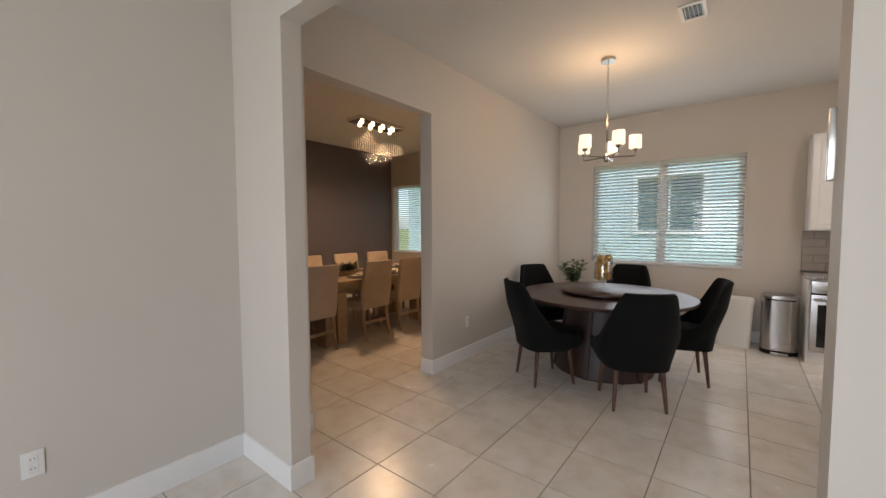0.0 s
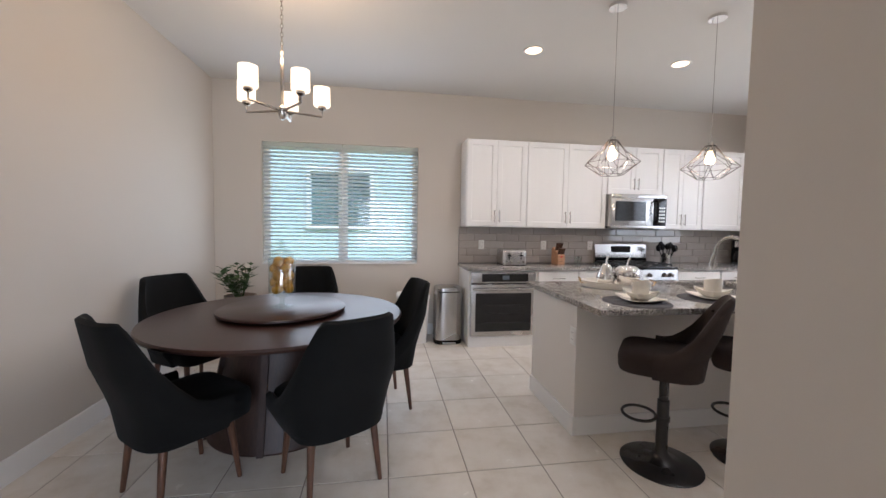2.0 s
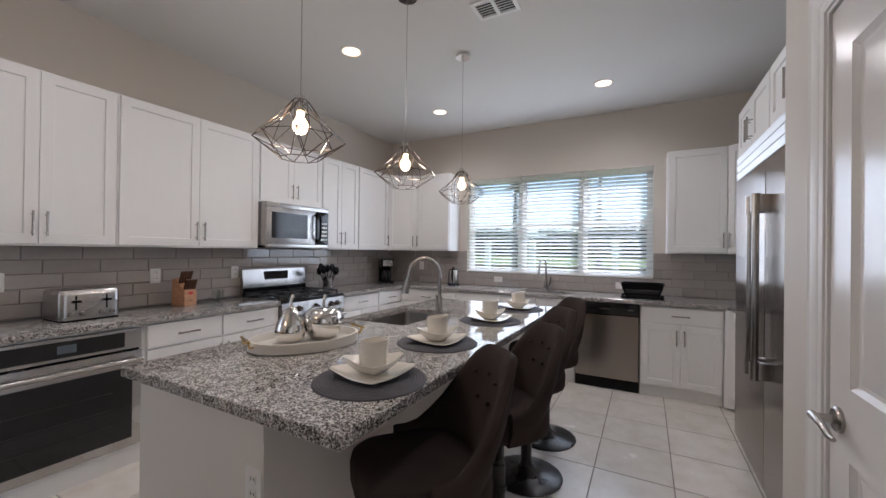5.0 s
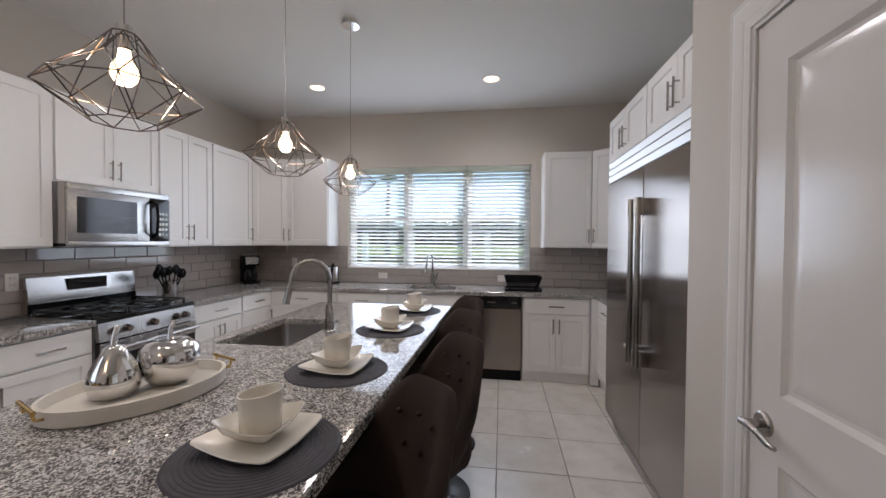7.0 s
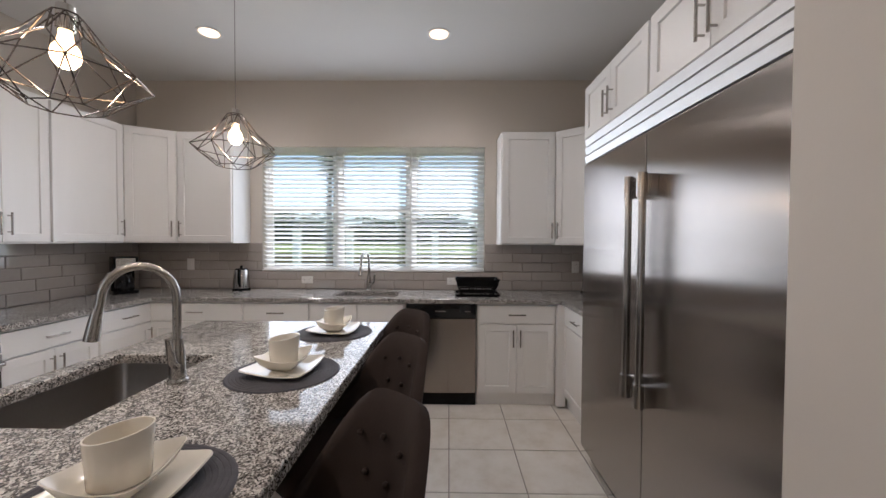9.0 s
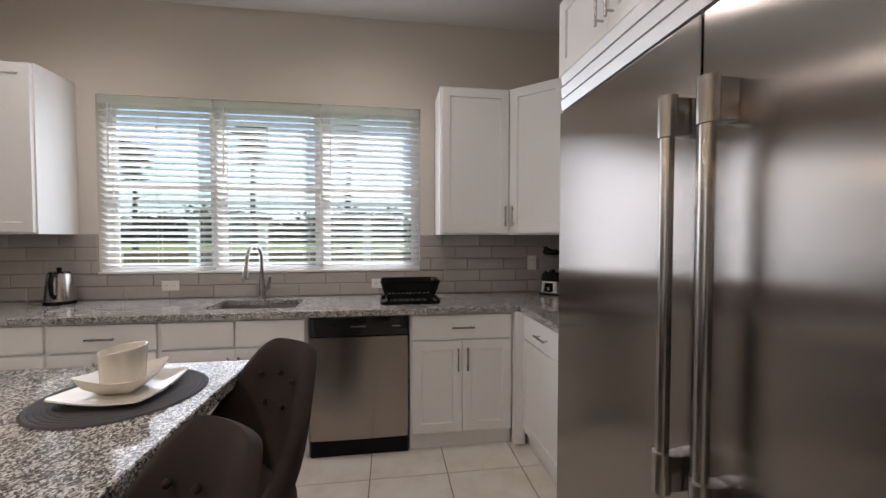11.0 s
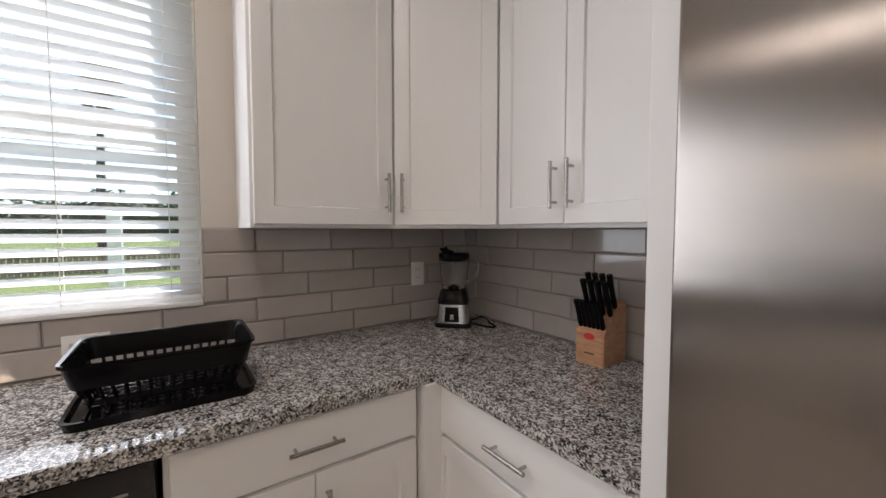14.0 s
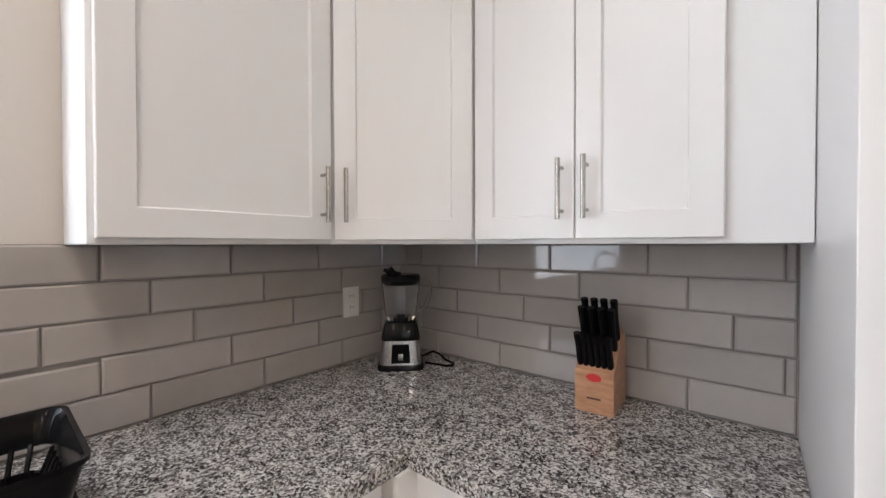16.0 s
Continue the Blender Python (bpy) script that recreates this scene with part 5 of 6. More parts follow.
# ---- island place settings, tray ----
def place_setting(x, y, rz, ox=0.0, oy=0.0):
    mat_ob = thing("placemat", "round dark grey woven placemat on granite", "placemat", x, y, WT, 0, "four placemats")
    bm = B()
    prof = [(0.01, 0.002)]
    for k in range(16):
        r = 0.012 + k * 0.0116
        prof += [(r + 0.0015, 0.0052), (r + 0.0085, 0.0052), (r + 0.0108, 0.0036)]
    prof += [(0.2, 0.001)]
    lathe(bm, prof, 40)
    part("weave", bm, M["mat"], mat_ob, sharp=20)
    def leaf_square(w, r=0.014, bulge=0.07):
        """A square outline with pointed corners and softly bowed edges."""
        h = w / 2
        return [(px * (1 + bulge * (1 - (py / h) ** 2)) if abs(px) > abs(py) else px, py * (1 + bulge * (1 - (px / h) ** 2)) if abs(py) >= abs(px) else py) for px, py in dense(rounded(w, w, r, 3))]

    def dense(o):
        out = []
        for (ax, ay), (bx, by) in zip(o, o[1:] + o[:1]):
            k = max(1, int(math.hypot(bx - ax, by - ay) / 0.02))
            out += [(ax + (bx - ax) * q / k, ay + (by - ay) * q / k) for q in range(k)]
        return out

    def lift(z, reach, h):
        """Raised towards the two corners on one diagonal, and a little at the others."""
        return lambda px, py: z + h * max(0.0, abs(px - py) / reach - 0.35) ** 1.5 + 0.25 * h * max(0.0, abs(px + py) / reach - 0.5) ** 1.5

    x, y = x + ox, y + oy
    plate = thing("plate", "square cream plate with raised corners", "plate", x, y, WT + 0.0055, rz, "four dinner plates")
    o = leaf_square(0.225)
    bm = B()
    rings = loft(bm, [(scaled(o, 0.5), 0.0), (scaled(o, 0.62), 0.003), (o, lift(0.013, 0.225, 0.030)), (scaled(o, 0.985), lift(0.017, 0.225, 0.030)), (scaled(o, 0.62), 0.009), (scaled(o, 0.4), 0.008)], cap=False)
    bm.faces.new(rings[0][::-1]), bm.faces.new(rings[-1])
    part("dish", bm, M["porcelain"], plate, sharp=60)
    bowl = thing("bowl", "square cream bowl with two raised pointed corners", "bowl", x, y, WT + 0.0140, rz + 5, "four bowls")
    o = leaf_square(0.158)
    bm = B()
    rings = loft(bm, [(scaled(o, 0.42), 0.0), (scaled(o, 0.50), 0.004), (scaled(o, 0.82), lift(0.026, 0.158, 0.012)), (scaled(o, 1.02), lift(0.044, 0.158, 0.040)), (scaled(o, 1.0), lift(0.046, 0.158, 0.040)), (scaled(o, 0.78), lift(0.031, 0.158, 0.012)), (scaled(o, 0.52), 0.0165), (scaled(o, 0.2), 0.0164)], cap=False)
    bm.faces.new(rings[0][::-1]), bm.faces.new(rings[-1])
    part("dish", bm, M["porcelain"], bowl, sharp=60)
    mug = thing("mug", "oval cream porcelain mug standing in a bowl", "mug", x, y, WT + 0.0306, rz + 40, "four mugs")
    bm = B()
    lathe(bm, [(0.040, 0.0), (0.044, 0.004), (0.046, 0.045), (0.0495, 0.100), (0.0465, 0.100), (0.043, 0.045), (0.036, 0.012)], 32, sx=0.92, sy=1.12)
    for v in bm.verts:
        v.co.z += max(0.0, v.co.z - 0.03) * v.co.y * -1.6
    part("cup", bm, M["porcelain"], mug, sharp=60)
    bm = B()
    tube(bm, [(0.041, 0, 0.082), (0.064, 0, 0.080), (0.070, 0, 0.055), (0.058, 0, 0.032), (0.040, 0, 0.030)], 0.005, 8)
    part("handle", bm, M["porcelain"], mug)


for px, py, prz, shift in ((1.345, 3.382, -8, 0.04), (1.935, 3.44, -4, 0.012), (2.635, 3.43, -6, 0.01), (3.25, 3.43, -3, 0.0)):
    place_setting(px, py, prz, shift, shift * 0.5)

root = thing("tray", "oval white tray with gold handles on the island", "tray", 1.585, 3.968, WT, -22)
o = [(0.255 * math.cos(2 * math.pi * k / 48), 0.185 * math.sin(2 * math.pi * k / 48)) for k in range(48)]
bm = B()
rings = loft(bm, [(scaled(o, 0.97), 0.0), (o, 0.005), (o, 0.048), (scaled(o, 0.955, 0.94), 0.048), (scaled(o, 0.95, 0.93), 0.012)], cap=False)
bm.faces.new(rings[0][::-1]), bm.faces.new(rings[-1])
part("dish", bm, M["tray"], root)
for sx in (-1, 1):
    bm = B()
    tube(bm, [(sx * 0.268, -0.07, 0.058), (sx * 0.268, 0.07, 0.058)], 0.006, 8)
    for yy in (-0.05, 0.05):
        tube(bm, [(sx * 0.244, yy, 0.03), (sx * 0.262, yy, 0.032), (sx * 0.268, yy, 0.058)], 0.0045, 8)
    part("handle", bm, M["brass"], root, "gold bar handle")


def chrome_fruit(name, label, x, y, prof, stem):
    root = thing(name, label, "ornament", x, y, WT + 0.0125)
    bm = B()
    lathe(bm, prof, 32)
    part("body", bm, M["chrome"], root, sharp=70)
    bm = B()
    tube(bm, stem, [0.010, 0.008, 0.009], 10)
    part("stem", bm, M["chrome"], root)


chrome_fruit("pear_ornament", "polished chrome pear ornament on the tray", 1.535, 4.02, [(0.03, 0.0), (0.062, 0.012), (0.074, 0.05), (0.062, 0.095), (0.038, 0.135), (0.028, 0.16), (0.012, 0.168)], [(0, 0, 0.165), (0.004, 0, 0.20), (0.016, 0, 0.225)])
chrome_fruit("apple_ornament", "polished chrome apple ornament on the tray", 1.672, 3.95, [(0.02, 0.004), (0.048, 0.0), (0.080, 0.032), (0.094, 0.086), (0.087, 0.130), (0.056, 0.155), (0.027, 0.155), (0.010, 0.140)], [(0, 0, 0.14), (0.004, 0, 0.19), (0.018, 0, 0.215)])


# ---- seating ----
def shell(bm, w, d, z0, zf, zt, thick, lean=0.05, taper=0.86, n=28, m=8, front_y=0.12, low_w=0.9, crest=0.62, square=0.62):
    """A wrap-round back: from one side, round the back, to the other. Faces +y. z0: lower edge, zf: height at the
    front ends, zt: height at the back."""
    outer, inner = [], []
    for i in range(n + 1):
        u = i / n
        a = math.pi * (1.0 + u)
        c, s = math.cos(a), math.sin(a)
        px = math.copysign(abs(c) ** square, c) * w / 2
        py = -abs(s) ** square * d / 2 if abs(s) > 1e-6 else 0.0
        ahead = max(0.0, 1 - abs(s) * 2.2) * front_y
        rise = min(1.0, max(0.0, (abs(s) - 0.12) / crest))
        rise = rise * rise * (3 - 2 * rise)
        top = zf + (zt - zf) * rise
        co, ci = [], []
        for j in range(m + 1):
            v = j / m
            z = z0 + (top - z0) * v
            k = low_w + (1 - low_w) * min(1.0, v * 1.6)
            hh = max(0.0, (z - zf) / max(1e-6, zt - zf))
            lean_y = -lean * hh
            tp = 1 - (1 - taper) * hh ** 1.5
            co.append(Vector((px * k * tp, py * k + ahead + lean_y, z)))
            nx, ny = -px / (w / 2), -py / (d / 2)
            ln = math.hypot(nx, ny) or 1.0
            th = thick * (1 - 0.35 * v)
            ci.append(Vector((px * k * tp + nx / ln * th, py * k + ahead + lean_y + ny / ln * th, z + (0.0 if j < m else -0.004))))
        outer.append(co), inner.append(ci)
    vo = [[bm.verts.new(p) for p in col] for col in outer]
    vi = [[bm.verts.new(p) for p in col] for col in inner]
    lip = [bm.verts.new((a[m] + b[m]) / 2 + Vector((0, 0, thick * 0.24))) for a, b in zip(outer, inner)]
    for i in range(n):
        for j in range(m):
            bm.faces.new((vo[i][j], vo[i + 1][j], vo[i + 1][j + 1], vo[i][j + 1]))
            bm.faces.new((vi[i][j + 1], vi[i + 1][j + 1], vi[i + 1][j], vi[i][j]))
        bm.faces.new((vo[i][m], vo[i + 1][m], lip[i + 1], lip[i])), bm.faces.new((lip[i], lip[i + 1], vi[i + 1][m], vi[i][m]))
        bm.faces.new((vi[i][0], vi[i + 1][0], vo[i + 1][0], vo[i][0]))
    for i in (0, n):
        for j in range(m):
            bm.faces.new((vo[i][j], vo[i][j + 1], vi[i][j + 1], vi[i][j]))
        bm.faces.new((vo[i][m], lip[i], vi[i][m]))


def dining_chair():
    root = thing("dining_chair", "charcoal upholstered barrel chair with walnut legs", "chair", 0, 0, 0, 0, "chairs round the breakfast table")
    bm = B()
    shell(bm, 0.60, 0.56, 0.325, 0.50, 0.93, 0.06, lean=0.085, taper=0.76, low_w=0.80)
    part("backrest", bm, M["charcoal"], root, sharp=60)
    o = rounded(0.47, 0.48, 0.09, 6, 0, 0.04)
    bm = B()
    loft(bm, [(scaled(o, 0.90), 0.33), (o, 0.35), (scaled(o, 1.02), 0.43), (scaled(o, 1.0), 0.465), (scaled(o, 0.92), 0.485), (scaled(o, 0.6), 0.492)])
    part("seat", bm, M["charcoal"], root, sharp=60)
    for sx, sy in ((-1, -1), (1, -1), (-1, 1), (1, 1)):
        bm = B()
        x0, y0 = sx * 0.165, sy * 0.15 + 0.01
        tube(bm, [(x0, y0, 0.37), (x0 + sx * 0.028, y0 + sy * 0.04, 0.0)], [0.022, 0.012], 10)
        part("leg", bm, M["walnut_leg"], root, "tapered walnut leg")
    return root


TC = (-0.91, 4.01)
first = dining_chair()
for k, (rx, ry, turn) in enumerate(((-0.489, 3.308, 31.4), (-1.256, 3.344, -39.5), (-0.234, 4.155, 105), (-0.925, 4.97, 180), (-1.69, 4.45, 240))):
    m = pose(rx, ry, 0, 0, 0, turn)
    if k == 0:
        first.matrix_basis = m
    else:
        copy_thing(first, m)

root = thing("round_table", "round dark walnut pedestal table", "table", TC[0], TC[1], 0)
bm = B()
lathe(bm, [(0.78, 0.712), (0.815, 0.72), (0.822, 0.735), (0.815, 0.748), (0.80, 0.75)], 72)
part("tabletop", bm, M["walnut"], root)
bm = B()
lathe(bm, [(0.47, 0.0), (0.475, 0.012), (0.455, 0.05), (0.40, 0.30), (0.345, 0.55), (0.32, 0.712)], 48)
part("pedestal", bm, M["walnut_drum"], root, "flared walnut drum base")
for k in range(6):
    a = radians(k * 60 + 28)
    c, s = math.cos(a), math.sin(a)
    bm = B()
    vs = box(bm, -0.02, -0.012, 0, 0.02, 0.02, 0.705)
    for v in bm.verts:
        r = 0.465 - 0.145 * min(1, v.co.z / 0.705) + v.co.y
        x = v.co.x
        v.co = Vector((c * r - s * x, s * r + c * x, v.co.z))
    part("rib", bm, M["walnut_drum"], root)
ls = thing("lazy_susan", "round dark walnut turntable on the table", "turntable", TC[0], TC[1] + 0.03, 0.75)
bm = B()
lathe(bm, [(0.15, 0.0), (0.15, 0.016)], 32)
part("bearing", bm, M["black_metal"], ls)
bm = B()
lathe(bm, [(0.405, 0.016), (0.42, 0.020), (0.42, 0.034), (0.412, 0.040)], 64)
part("disc", bm, M["walnut"], ls)


def lemon_jar():
    root = thing("glass_jar", "footed glass apothecary jar filled with lemons", "jar", -0.91, 4.0, 0.79)
    bm = B()
    lathe(bm, [(0.052, 0.0), (0.05, 0.006), (0.014, 0.02), (0.012, 0.05), (0.05, 0.066), (0.068, 0.08), (0.068, 0.26), (0.060, 0.275), (0.058, 0.275), (0.065, 0.258), (0.065, 0.084), (0.02, 0.070)], 28)
    root.scale = (1.3, 1.3, 1.3)
    part("jar", bm, M["jug"], root)
    bm = B()
    lathe(bm, [(0.066, 0.276), (0.062, 0.286), (0.035, 0.31), (0.012, 0.318), (0.02, 0.335), (0.016, 0.352), (0.004, 0.36)], 24)
    part("lid", bm, M["jug"], root)
    rng = random.Random(4)
    for lay in range(5):
        for k in range(3):
            a = lay * 1.1 + k * 2.094
            bm = B()
            u = bmesh.ops.create_uvsphere(bm, u_segments=12, v_segments=8, radius=0.026)
            for v in bm.verts:
                v.co.z *= 1.18
            bmesh.ops.rotate(bm, verts=bm.verts, cent=(0, 0, 0), matrix=Euler((rng.uniform(0, 3), rng.uniform(0, 3), 0)).to_matrix())
            bmesh.ops.translate(bm, verts=bm.verts, vec=(0.034 * math.cos(a), 0.034 * math.sin(a), 0.102 + lay * 0.036))
            part("lemon", bm, M["lemon"], root, sharp=180)


lemon_jar()


def leaf_mesh(bm, base, tip_dir, length, width, rng):
    d = tip_dir.normalized()
    side = d.cross(Vector((0, 0, 1)))
    side = side.normalized() if side.length > 1e-3 else Vector((1, 0, 0))
    up = side.cross(d)
    p = [base, base + d * length * 0.35 + side * width / 2 + up * width * 0.12, base + d * length, base + d * length * 0.35 - side * width / 2 + up * width * 0.12, base + d * length * 0.5 - up * width * 0.05]
    v = [bm.verts.new(q) for q in p]
    bm.faces.new((v[0], v[1], v[4])), bm.faces.new((v[1], v[2], v[4])), bm.faces.new((v[2], v[3], v[4])), bm.faces.new((v[3], v[0], v[4]))


def potted_plant():
    root = thing("potted_plant", "leafy green potted plant in a tall floor pot", "plant", -1.69, 5.46, 0)
    bm = B()
    lathe(bm, [(0.12, 0.0), (0.13, 0.01), (0.15, 0.60), (0.155, 0.62), (0.14, 0.62), (0.13, 0.58)], 24)
    part("pot", bm, M["pot"], root)
    rng = random.Random(9)
    bm = B()
    lv = B()
    for k in range(14):
        a, tilt = rng.uniform(0, 6.28), rng.uniform(0.15, 0.75)
        d = Vector((math.cos(a) * tilt, math.sin(a) * tilt, 1)).normalized()
        ln = rng.uniform(0.22, 0.40)
        p0, p1 = Vector((math.cos(a) * 0.03, math.sin(a) * 0.03, 0.58)), Vector((math.cos(a) * 0.03, math.sin(a) * 0.03, 0.58)) + d * ln
        tube(bm, [p0, (p0 + p1) / 2 + Vector((0, 0, 0.02)), p1], [0.005, 0.004, 0.002], 6)
        for j in range(11):
            f = 0.3 + 0.7 * j / 10
            q = p0.lerp(p1, f)
            b2 = a + j * 2.2 + rng.uniform(-0.4, 0.4)
            leaf_mesh(lv, q, Vector((math.cos(b2), math.sin(b2), rng.uniform(0.0, 0.7))), rng.uniform(0.08, 0.13), rng.uniform(0.04, 0.06), rng)
    part("stems", bm, M["leaf"], root)
    tagged(part("leaves", lv, M["leaf"], root, "glossy green leaves", sharp=180), kind="stuff")


potted_plant()


def bar_stool():
    root = thing("bar_stool", "tufted dark brown-grey swivel bar stool, black base", "stool", 0, 0, 0, 0, "stools at the island")
    bm = B()
    lathe(bm, [(0.215, 0.0), (0.218, 0.006), (0.20, 0.014), (0.12, 0.024), (0.06, 0.042), (0.036, 0.075), (0.032, 0.10)], 48)
    part("base", bm, M["black_metal"], root, "round black trumpet base")
    bm = B()
    lathe(bm, [(0.032, 0.09), (0.032, 0.38), (0.025, 0.385), (0.025, 0.562)], 20)
    part("column", bm, M["black_metal"], root)
    bm = B()
    loop = [(0.105 * math.cos(2 * math.pi * k / 24), 0.125 + 0.09 * math.sin(2 * math.pi * k / 24), 0.27) for k in range(24)]
    tube(bm, loop, 0.009, 8, closed=True)
    part("foot_ring", bm, M["black_metal"], root)
    bm = B()
    lathe(bm, [(0.038, 0.26), (0.038, 0.285)], 20)
    part("ring_collar", bm, M["black_metal"], root)
    o = rounded(0.385, 0.41, 0.09, 6, 0, 0.03)
    bm = B()
    loft(bm, [(scaled(o, 0.85), 0.556), (scaled(o, 0.98), 0.563), (scaled(o, 1.02), 0.588), (scaled(o, 1.03), 0.64), (scaled(o, 1.0), 0.672), (scaled(o, 0.92), 0.688), (scaled(o, 0.6), 0.694)])
    part("seat", bm, M["velvet"], root, sharp=60)
    bm = B()
    shell(bm, 0.46, 0.45, 0.552, 0.69, 1.005, 0.066, lean=0.085, taper=0.84, front_y=0.06, low_w=0.84, crest=0.84, square=0.85)
    # tufts: pull the inner face in at the buttons
    tufts = [(-0.075, 0.92), (0.0, 0.93), (0.075, 0.92), (-0.04, 0.84), (0.04, 0.84), (0.0, 0.76)]
    bk = part("backrest", bm, M["velvet"], root, sharp=60)
    for tx, tz in tufts:
        bm = B()
        u = bmesh.ops.create_uvsphere(bm, u_segments=8, v_segments=6, radius=0.0085)
        hh = max(0.0, (tz - 0.675) / 0.33)
        bmesh.ops.translate(bm, verts=bm.verts, vec=(tx, -0.166 - 0.082 * hh + tx * tx * 2.2, tz))
        part("button", bm, M["velvet"], bk, sharp=180)
    return root


first = bar_stool()
for k, (sx, sy, rz) in enumerate(((1.395, 3.175, 50), (1.982, 3.13, 48), (2.595, 3.17, 49), (3.143, 3.18, 52))):
    if k == 0:
        first.matrix_basis = pose(sx, sy, 0, 0, 0, rz)
    else:
        copy_thing(first, pose(sx, sy, 0, 0, 0, rz))


# ---- bins ----
root = thing("trash_can", "brushed steel pedal bin with a dark lid rim", "trash can", 0.54, 5.66, 0)
o = rounded(0.325, 0.27, 0.10, 7)
bm = B()
loft(bm, [(o, 0.045), (o, 0.615)])
part("body", bm, M["steel"], root)
bm = B()
loft(bm, [(scaled(o, 1.02), 0.0), (scaled(o, 1.02), 0.045), (scaled(o, 0.98), 0.047)])
part("foot", bm, M["black_plastic"], root)
bm = B()
loft(bm, [(scaled(o, 1.015), 0.615), (scaled(o, 1.015), 0.635), (scaled(o, 0.99), 0.655), (scaled(o, 0.85), 0.668)])
part("lid", bm, M["steel"], root)
part("lid_seam", boxed(-0.12, -0.1385, 0.606, 0.12, -0.1355, 0.616), M["black_plastic"], root)
part("pedal", boxed(-0.075, -0.165, 0.008, 0.075, -0.125, 0.026, bevel=0.004), M["steel"], root)

root = thing("storage_bin", "white plastic lidded bin against the wall", "bin", 0.13, 5.72, 0)
o = rounded(0.37, 0.30, 0.05, 5)
bm = B()
loft(bm, [(scaled(o, 0.86), 0.0), (o, 0.50), (o, 0.52)])
part("body", bm, M["white_plastic"], root)
bm = B()
loft(bm, [(scaled(o, 1.03), 0.52), (scaled(o, 1.04), 0.555), (scaled(o, 0.98), 0.572)])
part("lid", bm, M["white_plastic"], root)


# ---- lamps ----
def chandelier():
    x, y = -0.86, 3.845
    root = thing("chandelier", "five-arm satin nickel chandelier with lit opal shades", "chandelier", x, y, 0)
    bm = B()
    lathe(bm, [(0.065, H - 0.03), (0.065, H - 0.004), (0.060, H - 0.001)][::1], 28)
    part("canopy", bm, M["nickel"], root)
    bm = B()
    z, k = 2.42, 0
    while z < H - 0.03:
        ax = Vector((1, 0, 0)) if k % 2 else Vector((0, 1, 0))
        tube(bm, [Vector((0, 0, z)) + ax * 0.008 * math.cos(t) + Vector((0, 0, 0.017 * math.sin(t))) for t in [2 * math.pi * q / 10 for q in range(10)]], 0.0022, 5, closed=True)
        z += 0.027
        k += 1
    part("chain", bm, M["nickel"], root)
    bm = B()
    lathe(bm, [(0.010, 2.03), (0.022, 2.045), (0.028, 2.07), (0.028, 2.10), (0.010, 2.12), (0.010, 2.40), (0.004, 2.42)], 16)
    part("stem", bm, M["nickel"], root)
    for k in range(5):
        a = radians(20 + 72 * k)
        c, s = math.cos(a), math.sin(a)
        r = 0.245
        bm = B()
        tube(bm, [(c * 0.02, s * 0.02, 2.085), (c * r, s * r, 2.085), (c * r, s * r, 2.13)], 0.0075, 8)
        lathe(bm, [(0.012, 2.125), (0.026, 2.135), (0.026, 2.15)], 16, c * r, s * r)
        arm = part("arm", bm, M["nickel"], root)
        bm = B()
        lathe(bm, [(0.02, 2.15), (0.050, 2.152), (0.055, 2.16), (0.053, 2.272), (0.049, 2.272), (0.051, 2.165), (0.02, 2.156)], 24, c * r, s * r)
        part("shade", bm, M["shade_glow"], arm, "lit white opal glass shade")
    point_lamp("chandelier_light", (x, y, 2.46), CHAND_W, 0.16, (1.0, 0.62, 0.30))


chandelier()


def pendant(x, y):
    root = thing("pendant_lamp", "geometric chrome wire pendant with a lit bulb", "lamp", x, y, 0, 0, "pendants over the island")
    bm = B()
    lathe(bm, [(0.062, H - 0.028), (0.062, H - 0.004), (0.055, H - 0.001)], 28)
    part("canopy", bm, M["chrome"], root)
    bm = B()
    tube(bm, [(0, 0, 2.05), (0, 0, H - 0.02)], 0.0022, 6)
    part("cord", bm, M["nickel"], root)
    bm = B()
    lathe(bm, [(0.012, 2.055), (0.020, 2.05), (0.022, 1.985), (0.018, 1.98)][::-1], 16)
    part("socket", bm, M["chrome"], root)
    bm = B()
    lathe(bm, [(0.004, 1.878), (0.018, 1.882), (0.030, 1.897), (0.034, 1.914), (0.030, 1.934), (0.018, 1.952), (0.014, 1.985)], 16)
    part("bulb", bm, M["bulb"], root, "glowing warm bulb")
    n = 8
    def lay(r, z, off):
        return [Vector((r * math.cos(2 * math.pi * (k + off) / n), r * math.sin(2 * math.pi * (k + off) / n), z)) for k in range(n)]
    top, mid, low, bot = lay(0.035, 2.025, 0), lay(0.092, 1.945, 0.5), lay(0.195, 1.855, 0), lay(0.082, 1.77, 0.5)
    def rod(p, q):
        bm = B()
        tube(bm, [p, q], 0.0021, 5)
        part("wire", bm, M["wire"], root)
    for k in range(n):
        j = (k + 1) % n
        rod(top[k], top[j]), rod(low[k], low[j]), rod(bot[k], bot[j])
        rod(top[k], mid[k]), rod(top[j], mid[k])
        rod(mid[k], low[k]), rod(mid[k], low[j])
        rod(low[k], bot[k]), rod(low[j], bot[k])
    point_lamp("pendant_light", (x, y, 1.85), PENDANT_W, 0.035, (1.0, 0.76, 0.50))


for px, py in ((1.457, 3.882), (2.284, 3.880), (3.117, 3.880)):
    pendant(px, py)


